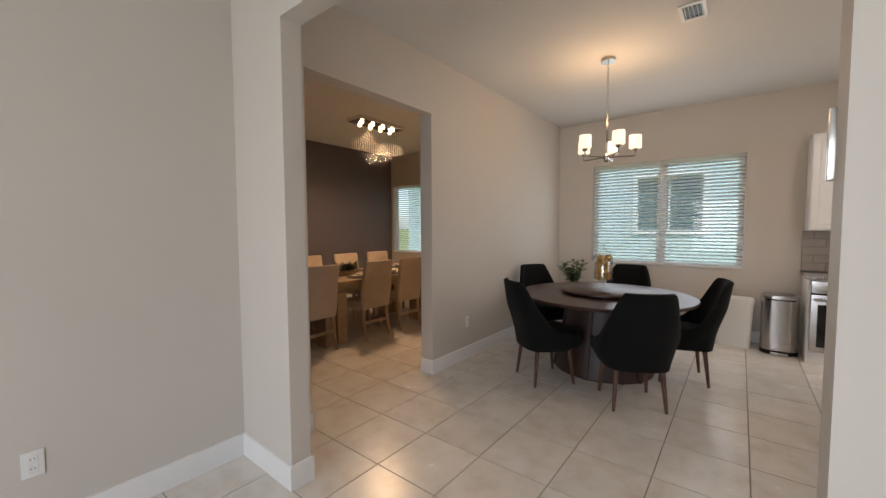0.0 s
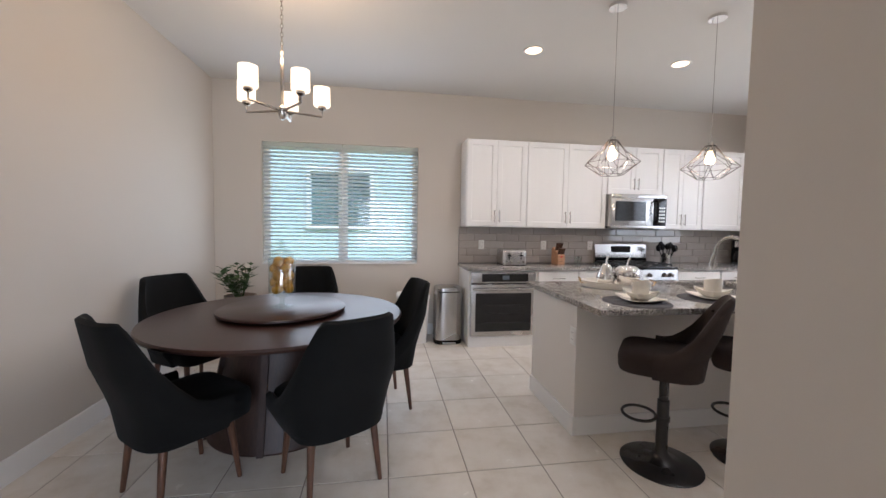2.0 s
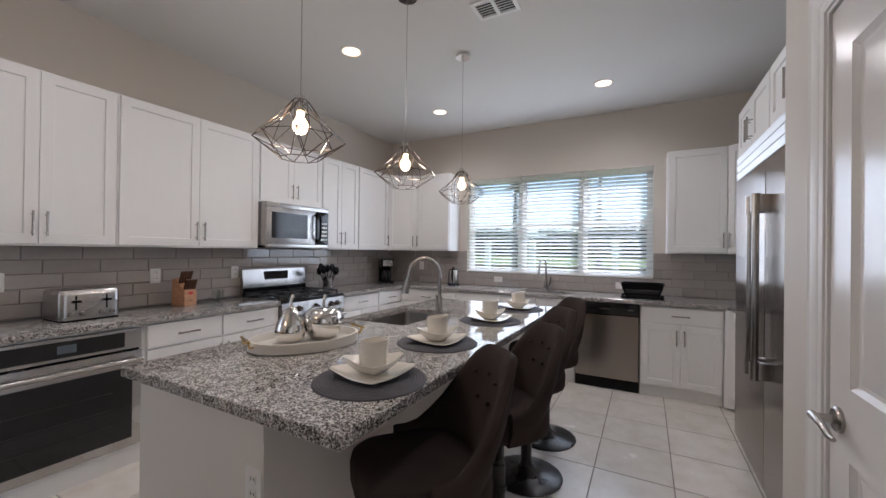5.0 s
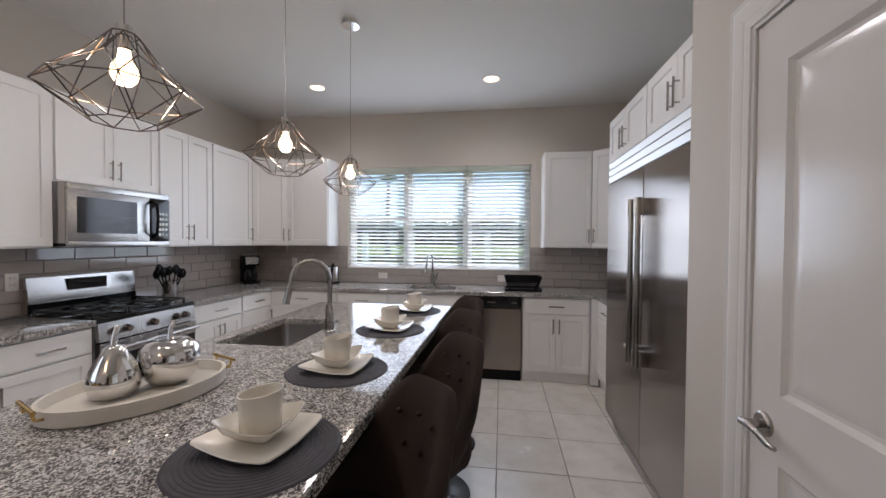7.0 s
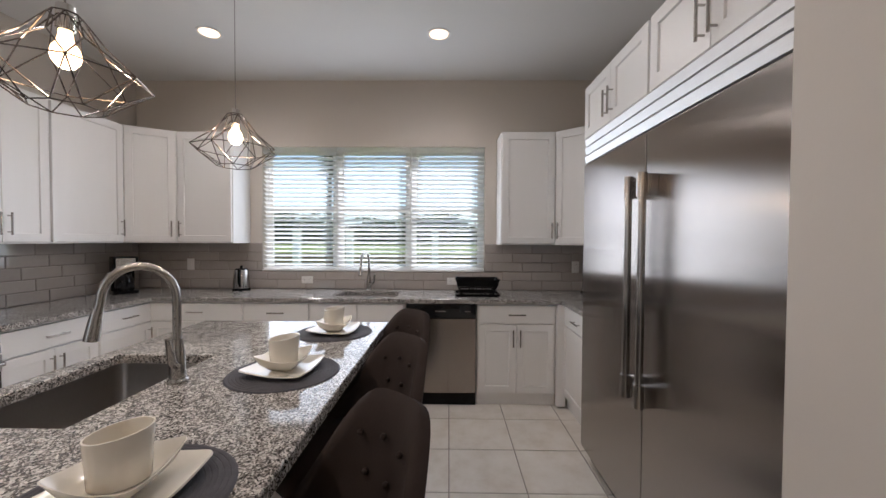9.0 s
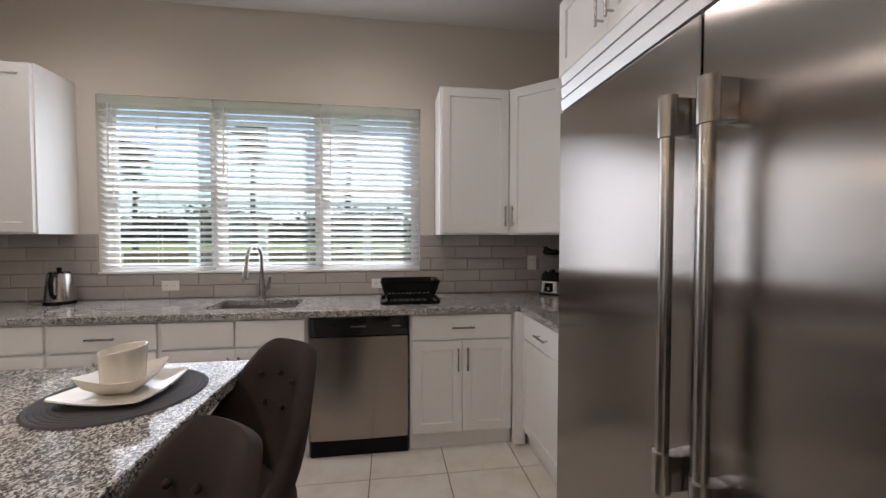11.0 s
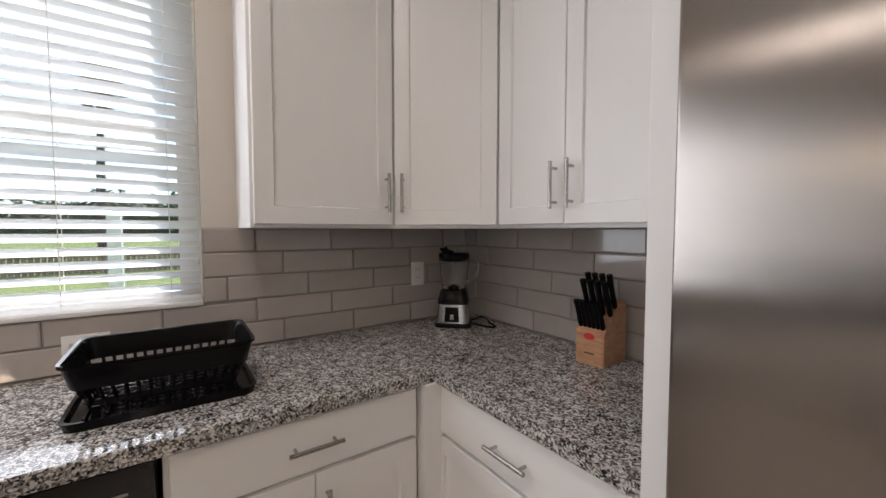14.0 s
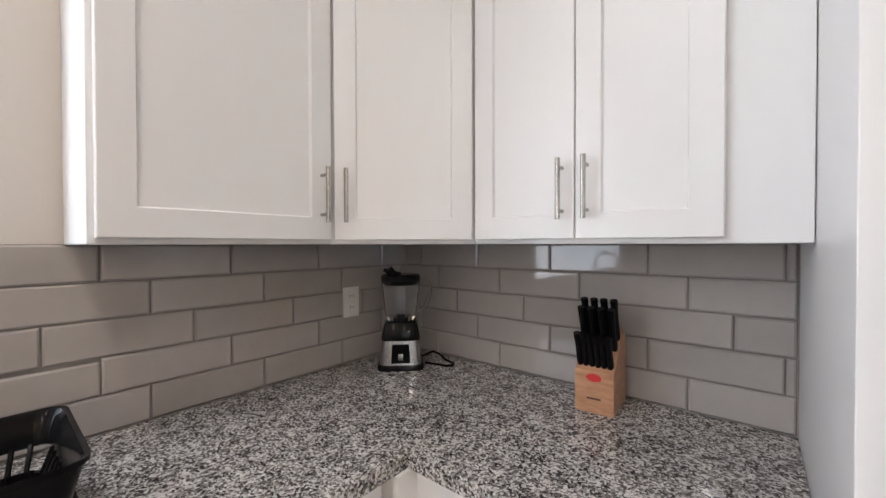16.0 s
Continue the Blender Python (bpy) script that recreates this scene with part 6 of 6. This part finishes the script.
def can_light(x, y):
    root = thing("recessed_light", "round white recessed ceiling light, lit", "ceiling light", x, y, H, 0, "recessed ceiling lights")
    bm = B()
    lathe(bm, [(0.072, -0.003), (0.078, -0.007), (0.092, -0.005), (0.095, -0.001)], 32, cap=False)
    part("trim_ring", bm, M["trim"], root)
    bm = B()
    lathe(bm, [(0.071, -0.004), (0.07, -0.002)], 32)
    part("lens", bm, M["can_glow"], root, "glowing lens")
    spot_lamp("recessed_lamp", (x, y, H - 0.02), CAN_W, 0.11, (1.0, 0.88, 0.76), 165)


for cx, cy in ((1.137, 4.675), (2.655, 4.675), (4.168, 4.672), (4.2, 2.905), (2.70, 2.915)):
    can_light(cx, cy)


def vent(x0, y0, x1, y1, split, label):
    root = thing("ceiling_vent", label, "vent", (x0 + x1) / 2, (y0 + y1) / 2, H)
    w, d = (x1 - x0) / 2, (y1 - y0) / 2
    part("backing", boxed(-w + 0.01, -d + 0.01, -0.003, w - 0.01, d - 0.01, -0.001), M["black_plastic"], root)
    bm = B()
    f = 0.024
    box(bm, -w, -d, -0.012, w, -d + f, -0.001), box(bm, -w, d - f, -0.012, w, d, -0.001)
    box(bm, -w, -d + f, -0.012, -w + f, d - f, -0.001), box(bm, w - f, -d + f, -0.012, w, d - f, -0.001)
    if split:
        box(bm, -w + f, -0.012, -0.012, w - f, 0.012, -0.001)
    part("frame", bm, M["trim"], root)
    k = -w + f + 0.012
    while k < w - f - 0.005:
        bm = B()
        box(bm, k - 0.0012, -d + f, -0.011, k + 0.0012, d - f, -0.004)
        part("slat", bm, M["trim"], root)
        k += 0.026


vent(2.545, 3.28, 2.745, 3.568, True, "white two-way ceiling air vent")
vent(-0.24, 3.265, -0.07, 3.522, False, "white slotted ceiling air vent")


# ---- wall plates ----
def outlet(x, y, z, rz, label="white wall outlet plate", switch=False, w=0.072, wide=False):
    """Local -y faces the room."""
    root = thing("wall_switch" if switch else "wall_outlet", label, "switch" if switch else "outlet", x, y, z, rz)
    ww, hh = (0.115, 0.072) if wide else (w, 0.115)
    part("plate", boxed(-ww / 2, -0.006, -hh / 2, ww / 2, 0, hh / 2, bevel=0.002), M["white_plastic"], root)
    if switch:
        part("rocker", boxed(-0.016, -0.009, -0.032, 0.016, -0.0062, 0.032, bevel=0.001), M["white_plastic"], root)
    else:
        for s in (-1, 1):
            bm = B()
            cx, cz = (s * 0.026, 0) if wide else (0, s * 0.022)
            box(bm, cx - 0.014, -0.0078, cz - 0.014, cx + 0.014, -0.0062, cz + 0.014, bevel=0.003, seg=1)
            r = part("receptacle", bm, M["white_plastic"], root)
            bm = B()
            box(bm, cx - 0.007, -0.0085, cz - 0.002, cx - 0.005, -0.0079, cz + 0.006), box(bm, cx + 0.005, -0.0085, cz - 0.002, cx + 0.007, -0.0079, cz + 0.006)
            part("slots", bm, M["black_plastic"], r)


SF = 0.0115   # backsplash face before the wall
outlet(1.02, YN - SF, 1.145, 0)
outlet(1.86, YN - SF, 1.145, 0)
outlet(2.52, YN - SF, 1.145, 0)
outlet(XE - SF, 4.245, 1.006, -90, wide=True)
outlet(XE - SF, 5.43, 1.155, -90, switch=True, label="white light switch plate on the backsplash")
outlet(XE - SF, 2.777, 1.0, -90, wide=True)
outlet(XE - SF, 1.556, 1.148, -90)
outlet(1.03, 3.565, 0.655, -90, label="white outlet plate on the island end")
outlet(XW, 3.35, 0.40, 90)
outlet(XH, 0.156, 0.385, 90, label="white outlet plate low on the hall wall")
root = thing("wall_bracket", "small brushed metal bracket on the wall corner", "bracket", 0.323, 1.172, 1.59)
part("plate", boxed(-0.012, -0.012, -0.077, 0.016, 0.012, 0.077, bevel=0.003), M["nickel"], root)

# ---- dining room ----
def parsons_chair():
    root = thing("dining_chair", "beige linen high-back dining chair with oak legs", "chair", 0, 0, 0, 0, "chairs at the long dining table")
    bm = B()
    o = rounded(0.47, 0.075, 0.03, 4)
    rings = loft(bm, [(scaled(o, 0.97, 0.9, 0, -0.20), 0.40), (scaled(o, 1, 1, 0, -0.205), 0.50), (scaled(o, 1.0, 0.95, 0, -0.235), 0.75), (scaled(o, 0.99, 0.85, 0, -0.275), 0.985), (scaled(o, 0.95, 0.6, 0, -0.28), 1.0)])
    part("backrest", bm, M["beige_fabric"], root, sharp=50)
    bm = B()
    o = rounded(0.46, 0.44, 0.04, 4)
    loft(bm, [(scaled(o, 0.98), 0.39), (o, 0.41), (o, 0.47), (scaled(o, 0.94), 0.49)])
    part("seat", bm, M["beige_fabric"], root)
    for sx, sy in ((-1, -1), (1, -1), (-1, 1), (1, 1)):
        bm = B()
        x0, y0 = sx * 0.20, sy * 0.18
        tube(bm, [(x0, y0, 0.41), (x0, y0 + (0 if sy > 0 else -0.02), 0.2), (x0, y0 + (0.0 if sy > 0 else -0.07), 0.0)], [0.026, 0.023, 0.018], 6)
        part("leg", bm, M["oak"], root, "washed oak leg")
    part("stretcher", boxed(-0.20, -0.215, 0.20, 0.20, -0.193, 0.235), M["oak"], root)
    return root


first = parsons_chair()
spots = [(-3.75, y, 90) for y in (2.46, 3.31, 3.93, 4.58)] + [(-4.72, y, -90) for y in (2.55, 3.25, 3.95, 4.65)]
for k, (sx, sy, rz) in enumerate(spots):
    m = pose(sx, sy, 0, 0, 0, rz)
    if k == 0:
        first.matrix_basis = m
    else:
        copy_thing(first, m)

root = thing("dining_table", "long washed oak dining table with plank legs", "table", -4.13, 3.52, 0)
for k in range(5):
    part("top_plank", boxed(-0.50 + k * 0.2, -1.65, 0.715, -0.302 + k * 0.2, 1.65, 0.765, bevel=0.003, seg=1), M["oak"], root)
part("apron", boxed(-0.45, -1.35, 0.63, 0.45, 1.35, 0.714), M["oak"], root)
for y in (-0.75, 0.95):
    for dy in (-0.085, 0.085):
        for sx in (-1, 1):
            part("leg", boxed(sx * 0.39 - 0.10, y + dy - 0.07, 0.0, sx * 0.39 + 0.10, y + dy + 0.07, 0.63, bevel=0.004, seg=1), M["oak"], root)

DT = 0.765
for y in (2.46, 3.31, 3.93, 4.58):
    for x in (-3.84, -4.42):
        root = thing("plate", "cream dinner plate on a dark placemat", "plate", x, y, DT, 0, "dining table plates")
        bm = B()
        lathe(bm, [(0.19, 0.0), (0.19, 0.003)], 28)
        part("placemat", bm, M["mat"], root, "dark placemat")
        bm = B()
        lathe(bm, [(0.07, 0.003), (0.13, 0.018), (0.135, 0.021), (0.07, 0.010)], 28)
        part("dish", bm, M["porcelain"], root)
        bm = B()
        lathe(bm, [(0.03, 0.011), (0.07, 0.05), (0.067, 0.05), (0.03, 0.016)], 24)
        part("bowl", bm, M["porcelain"], root)


def centrepiece(x, y, seed):
    root = thing("centrepiece", "low grey-green leafy table centrepiece", "plant", x, y, DT, 0, "two table centrepieces")
    part("trough", boxed(-0.07, -0.17, 0, 0.07, 0.17, 0.07, bevel=0.006), M["oak"], root)
    rng = random.Random(seed)
    lv = B()
    for k in range(150):
        a = rng.uniform(0, 6.28)
        base = Vector((rng.uniform(-0.06, 0.06), rng.uniform(-0.17, 0.17), 0.06 + rng.uniform(0, 0.06)))
        leaf_mesh(lv, base, Vector((math.cos(a), math.sin(a), rng.uniform(0.1, 1.4))), rng.uniform(0.07, 0.13), rng.uniform(0.02, 0.04), rng)
    tagged(part("leaves", lv, M["dusty_leaf"], root, "grey-green leaves", sharp=180), kind="stuff")


centrepiece(-4.13, 3.30, 3)
centrepiece(-4.13, 2.35, 5)

root = thing("crystal_chandelier", "rectangular chrome ceiling light with strings of crystals", "chandelier", -4.18, 3.94, 0)
part("canopy", boxed(-0.155, -0.435, H - 0.055, 0.155, 0.435, H - 0.002, bevel=0.004), M["chrome"], root)
for k in range(8):
    bx, by = (-0.085 if k % 2 else 0.085), -0.35 + 0.70 * k / 7
    bm = B()
    lathe(bm, [(0.016, H - 0.10), (0.026, H - 0.085), (0.024, H - 0.056)], 14, bx, by)
    part("bulb", bm, M["bulb"], root, "small glowing bulb")
bm = B()
gem = B()
rng = random.Random(2)
for i in range(7):
    for j in range(21):
        x, y = -0.132 + 0.044 * i, -0.41 + 0.041 * j
        zc = 2.63 + 0.10 * math.sin(j * 0.42 + 0.5) + 0.02 * (i - 3) * math.sin(j * 0.3)
        box(bm, x - 0.0002, y - 0.0002, zc, x + 0.0002, y + 0.0002, H - 0.056)
        for q in range(5):
            r, c = 0.0105, Vector((x, y, zc - q * 0.028))
            v = [gem.verts.new(c + Vector(p)) for p in ((r, 0, 0), (0, r, 0), (-r, 0, 0), (0, -r, 0), (0, 0, r * 1.2), (0, 0, -r * 1.2))]
            for a2, b2 in ((0, 1), (1, 2), (2, 3), (3, 0)):
                gem.faces.new((v[a2], v[b2], v[4])), gem.faces.new((v[b2], v[a2], v[5]))
tagged(part("wires", bm, M["black_metal"], root), kind="stuff")
tagged(part("crystals", gem, M["crystal"], root, "clear crystal beads in a wave", sharp=1), kind="stuff")
spot_lamp("crystal_light", (-4.18, 3.94, 2.86), DINING_W, 0.28, (1.0, 0.62, 0.32), 165)

root = thing("painting", "abstract blue and red painting in a light frame", "painting", ACCENT_X, 3.33, 1.63)
part("canvas", boxed(0.004, -0.325, -0.54, 0.022, 0.325, 0.54), M["paint_art"], root, "dark abstract canvas with blue and red bands")
for a, b, c, d in ((-0.385, -0.60, -0.325, 0.60), (0.325, -0.60, 0.385, 0.60), (-0.325, 0.54, 0.325, 0.60), (-0.325, -0.60, 0.325, -0.54)):
    part("frame_rail", boxed(0.002, a, b, 0.035, c, d, bevel=0.003, seg=1), M["frame_wood"], root)

# ---- outside ----
ground = structure("ground", boxed(-900, -900, -0.60, 900, 900, -0.20), M["grass"], "flat green lawn reaching the horizon", "lawn")


def neighbour_house():
    root = thing("house", "pale stucco neighbour house with a dark roof", "house", -1.0, 10.8, -0.30)
    hw, hd, hh = 9.0, 8.0, 5.6
    holes = [(-0.95, 0.45, 1.65, 2.95), (4.2, 5.6, 1.65, 2.95), (-3.4, -2.0, 1.65, 2.95)]
    bm = B()
    wall_run(bm, "x", -hw, hw, 0.0, 0.2, holes, hh)
    part("wall", bm, M["stucco"], root)
    bm = B()
    box(bm, -hw, 0.2, 0, -hw + 0.2, hd, hh), box(bm, hw - 0.2, 0.2, 0, hw, hd, hh), box(bm, -hw + 0.2, hd - 0.2, 0, hw - 0.2, hd, hh)
    part("side_walls", bm, M["stucco"], root)
    bm = B()
    prof = [(-0.6, hh), (hd + 0.6, hh), (hd / 2, hh + 2.4)]
    rings = [ring(bm, [(x, a, b) for a, b in prof]) for x in (-hw - 0.4, hw + 0.4)]
    bridge(bm, *rings)
    bm.faces.new(rings[0]), bm.faces.new(rings[1][::-1])
    part("roof", bm, M["roof"], root)
    for a, b, lo, hi in holes:
        bm = B()
        f = 0.10
        box(bm, a - f, -0.03, lo - f, b + f, 0.0, lo), box(bm, a - f, -0.03, hi, b + f, 0.0, hi + f)
        box(bm, a - f, -0.03, lo, a, 0.0, hi), box(bm, b, -0.03, lo, b + f, 0.0, hi)
        box(bm, (a + b) / 2 - 0.02, 0.08, lo, (a + b) / 2 + 0.02, 0.12, hi)
        w = part("window", bm, M["trim"], root, "white framed window")
        part("pane", boxed(a, 0.13, lo, b, 0.15, hi), M["dark_room"], w, "dark reflecting pane")


neighbour_house()


def tree(x, y, h, seed, crown_r, label, palm=False):
    root = thing("tree", label, "tree", x, y, -0.30)
    rng = random.Random(seed)
    bm = B()
    tube(bm, [(0, 0, 0), (0.05, 0.03, h * 0.4), (0.02, -0.04, h * 0.8), (0.0, 0.0, h)], [0.16 * h / 6, 0.12 * h / 6, 0.08 * h / 6, 0.03], 8)
    for k in range(7):
        a, z = rng.uniform(0, 6.28), h * rng.uniform(0.45, 0.9)
        tube(bm, [(0, 0, z), (math.cos(a) * crown_r * 0.6, math.sin(a) * crown_r * 0.6, z + crown_r * 0.35)], [0.05, 0.015], 6)
    part("trunk", bm, M["bark"], root)
    lv = B()
    for k in range(900):
        a, u = rng.uniform(0, 6.28), rng.uniform(0, 1)
        z = h * (0.45 + 0.6 * u)
        r = crown_r * (1 - abs(2 * u - 0.9) ** 2 * 0.7) * rng.uniform(0.2, 1.0)
        if palm:
            f = (k % 26) / 26 * 6.28 + (k // 26) * 0.0
            a, up_ = f + rng.uniform(-0.06, 0.06), 0.9 * math.sin((k % 26) * 2.4)
            q = rng.uniform(0.05, 1.0)
            r = crown_r * q * math.cos(up_ * 0.6)
            z = h + crown_r * (up_ * q - 0.75 * q * q)
            if k % 3 == 0:
                r, z = crown_r * rng.uniform(0.1, 0.55), h - 1.7 * rng.uniform(0, 1) ** 0.7
        base = Vector((math.cos(a) * r, math.sin(a) * r, z))
        leaf_mesh(lv, base, Vector((math.cos(a), math.sin(a), rng.uniform(-0.6, 0.7))), rng.uniform(0.25, 0.5), rng.uniform(0.1, 0.22), rng)
    tagged(part("crown", lv, M["foliage"], root, sharp=180), kind="stuff")


for px, py, ph in ((23.0, 15.25, 5.7), (23.0, 9.7, 6.8), (23.5, 4.9, 7.5)):
    tree(px, py, ph + 0.35, int(ph * 10), 0.62, "tall thin palm with a ragged crown", True)


def far_woods():
    rng = random.Random(12)
    lv = B()
    for k in range(16000):
        y = rng.uniform(-160, 170)
        h = 9.0 + 2.0 * math.sin(y * 0.13) + 1.5 * math.sin(y * 0.41 + 1) + rng.uniform(-1.5, 1.5)
        x = 135 + rng.uniform(-6, 14)
        z = rng.uniform(0, 1) ** 0.7 * h
        a = rng.uniform(0, 6.28)
        leaf_mesh(lv, Vector((x, y, z - 0.3)), Vector((math.cos(a) * 0.4, math.sin(a), rng.uniform(-0.2, 0.8))), rng.uniform(1.2, 2.4), rng.uniform(1.0, 1.9), rng)
    cols = []
    for k in range(331):
        y = -160 + k
        h = 6.4 + 2.0 * math.sin(y * 0.13) + 1.2 * math.sin(y * 0.41 + 1) + rng.uniform(-0.5, 0.5)
        cols.append(ring(lv, [(131 + rng.uniform(0, 3), y, -0.3), (130 + rng.uniform(0, 4), y, h * 0.6), (134 + rng.uniform(0, 3), y, h), (146, y, -0.3)]))
    for a, b in zip(cols, cols[1:]):
        bridge(lv, a, b, False)
    ob = new("far_woods", mesh_of("far_woods", lv, M["foliage"], 180))
    tagged(ob, "distant dark green line of trees", "woods", kind="stuff")


far_woods()


def fence():
    root = thing("fence", "low weathered wooden fence across the lawn", "fence", 22.0, 0, -0.30)
    me = mesh_of("board", boxed(-0.01, 0, 0.04, 0.01, 0.13, 0.95), M["fence"])
    for k in range(170):
        b = new("board", me)
        b.parent = root
        b.location = (0, -12 + k * 0.16, 0)
    for z in (0.2, 0.7):
        part("rail", boxed(0.012, -12, z, 0.05, 15.2, z + 0.09), M["fence"], root)


fence()


def garden_post(y, h):
    root = thing("garden_post", "square white garden post standing on the lawn", "post", 9.0, y, -0.27, 0, "white posts in the garden")
    part("shaft", boxed(-0.065, -0.065, 0.0, 0.065, 0.065, h, bevel=0.008, seg=1), M["trim"], root)
    part("cap", boxed(-0.08, -0.08, h, 0.08, 0.08, h + 0.04, bevel=0.015, seg=1), M["trim"], root)


structure("pavement", boxed(5.25, -2.0, -0.2995, 12.5, 11.0, -0.27), M["deck"], "pale concrete pool deck outside the kitchen window", "pool deck")
structure("water", boxed(9.6, 0.0, -0.268, 11.9, 9.5, -0.262), M["pool"], "turquoise swimming pool water beside the house", "pool")
for gy in (3.1, 4.85, 5.95):
    garden_post(gy, 1.85)

# ---- backsplash and floor pieces ----
TILE_W, TILE_H = 0.296, 0.0916
splash_meshes = {}


def splash_piece(w, h):
    key = (round(w, 4), round(h, 4))
    if key not in splash_meshes:
        bm = B()
        a, b, e, t = w, h, 0.0045, 0.0085
        lo = ring(bm, [(0, 0, 0), (a, 0, 0), (a, 0, b), (0, 0, b)])
        mid = ring(bm, [(0, -t * 0.55, 0), (a, -t * 0.55, 0), (a, -t * 0.55, b), (0, -t * 0.55, b)])
        top = ring(bm, [(e, -t, e), (a - e, -t, e), (a - e, -t, b - e), (e, -t, b - e)])
        bridge(bm, lo, mid), bridge(bm, mid, top)
        bm.faces.new(top)
        splash_meshes[key] = mesh_of("tile", bm, M["splash"], 20)
    return splash_meshes[key]


def splash(parent, to_world, length, phase, clear=()):
    """Tiles along local x from 0 to length; to_world: pose whose -y looks into the room. clear: (from, to, z) cut at height z."""
    gap = 0.0035
    back = new("backing", mesh_of("backing", boxed(0, -0.0035, WT, length, -0.0005, 1.372) if not clear else cut_backing(length, clear), M["splash_grout"]))
    back.parent, back.matrix_basis = parent, to_world
    for r in range(5):
        z1 = 1.372 - r * TILE_H
        z0 = z1 - TILE_H
        start = phase + (r % 3) * TILE_W / 3
        start -= math.ceil(start / TILE_W) * TILE_W
        x = start
        while x < length:
            a, b = max(0.0, x), min(length, x + TILE_W)
            for ca, cb, cz in clear:
                if a < cb and b > ca and z1 > cz:
                    if z0 < cz - 0.02:
                        pieces = [(a, b, z0, cz)]
                    else:
                        pieces = [(a, min(b, ca), z0, z1), (max(a, cb), b, z0, z1)]
                    break
            else:
                pieces = [(a, b, z0, z1)]
            for pa, pb, pz0, pz1 in pieces:
                if pb - pa > 0.02:
                    o = new("tile", splash_piece(pb - pa - gap, pz1 - pz0 - gap))
                    o.parent = parent
                    o.matrix_basis = to_world @ pose(pa + gap / 2, -0.0035, pz0 + gap / 2)
            x += TILE_W


def cut_backing(length, clear):
    bm = B()
    ca, cb, cz = clear[0]
    box(bm, 0, -0.0035, WT, ca, -0.0005, 1.372), box(bm, cb, -0.0035, WT, length, -0.0005, 1.372), box(bm, ca, -0.0035, WT, cb, -0.0005, cz)
    return bm


splash(wall_north, pose(0.725, YN, 0), XE - 0.725 - 0.001, 0.10)
splash(wall_east, pose(XE, YN - 0.012, 0, 0, 0, -90), YN - 0.012 - YS - 0.012, (YN - 0.012 - 1.989) % TILE_W, [(YN - 0.012 - WIN_B[1], YN - 0.012 - WIN_B[0], WIN_B[2] - 0.002)])
splash(wall_south, pose(XE, YS, 0, 0, 0, 180), XE - 3.748, (XE - 4.065) % TILE_W)

PITCH, FX, FY = 0.4395, 0.254, 3.251


def floor_piece():
    bm = B()
    s, e = PITCH - 0.006, 0.0025
    lo = ring(bm, [(0, 0, -0.006), (s, 0, -0.006), (s, s, -0.006), (0, s, -0.006)])
    mid = ring(bm, [(0, 0, -0.0015), (s, 0, -0.0015), (s, s, -0.0015), (0, s, -0.0015)])
    top = ring(bm, [(e, e, 0), (s - e, e, 0), (s - e, s - e, 0), (e, s - e, 0)])
    bridge(bm, lo, mid), bridge(bm, mid, top)
    bm.faces.new(top)
    return mesh_of("floor_tile", bm, M["tile"], 20)


fm = floor_piece()
rest_v, rest_f = [], []
for i in range(-14, 12):
    for j in range(-16, 7):
        x, y = FX + i * PITCH + 0.003, FY + j * PITCH + 0.003
        s = PITCH - 0.006
        if x < ACCENT_X - 0.4 or x > XE or y > YN or y < LIV_S - 0.4:
            continue
        if x > -4.0 and y > 0.3:
            o = new("floor_tile", fm)
            o.parent = floor_ob
            o.location = (x, y, 0)
        else:
            n = len(rest_v)
            rest_v += [(x, y, -0.006), (x + s, y, -0.006), (x + s, y + s, -0.006), (x, y + s, -0.006), (x, y, 0), (x + s, y, 0), (x + s, y + s, 0), (x, y + s, 0)]
            rest_f += [(n + 4, n + 5, n + 6, n + 7), (n, n + 1, n + 5, n + 4), (n + 1, n + 2, n + 6, n + 5), (n + 2, n + 3, n + 7, n + 6), (n + 3, n, n + 4, n + 7)]
me = bpy.data.meshes.new("floor_tiles")
me.from_pydata(rest_v, [], rest_f)
me.materials.append(M["tile"])
rest = new("floor_tiles", me)
rest.parent = floor_ob
tagged(rest, kind="stuff")
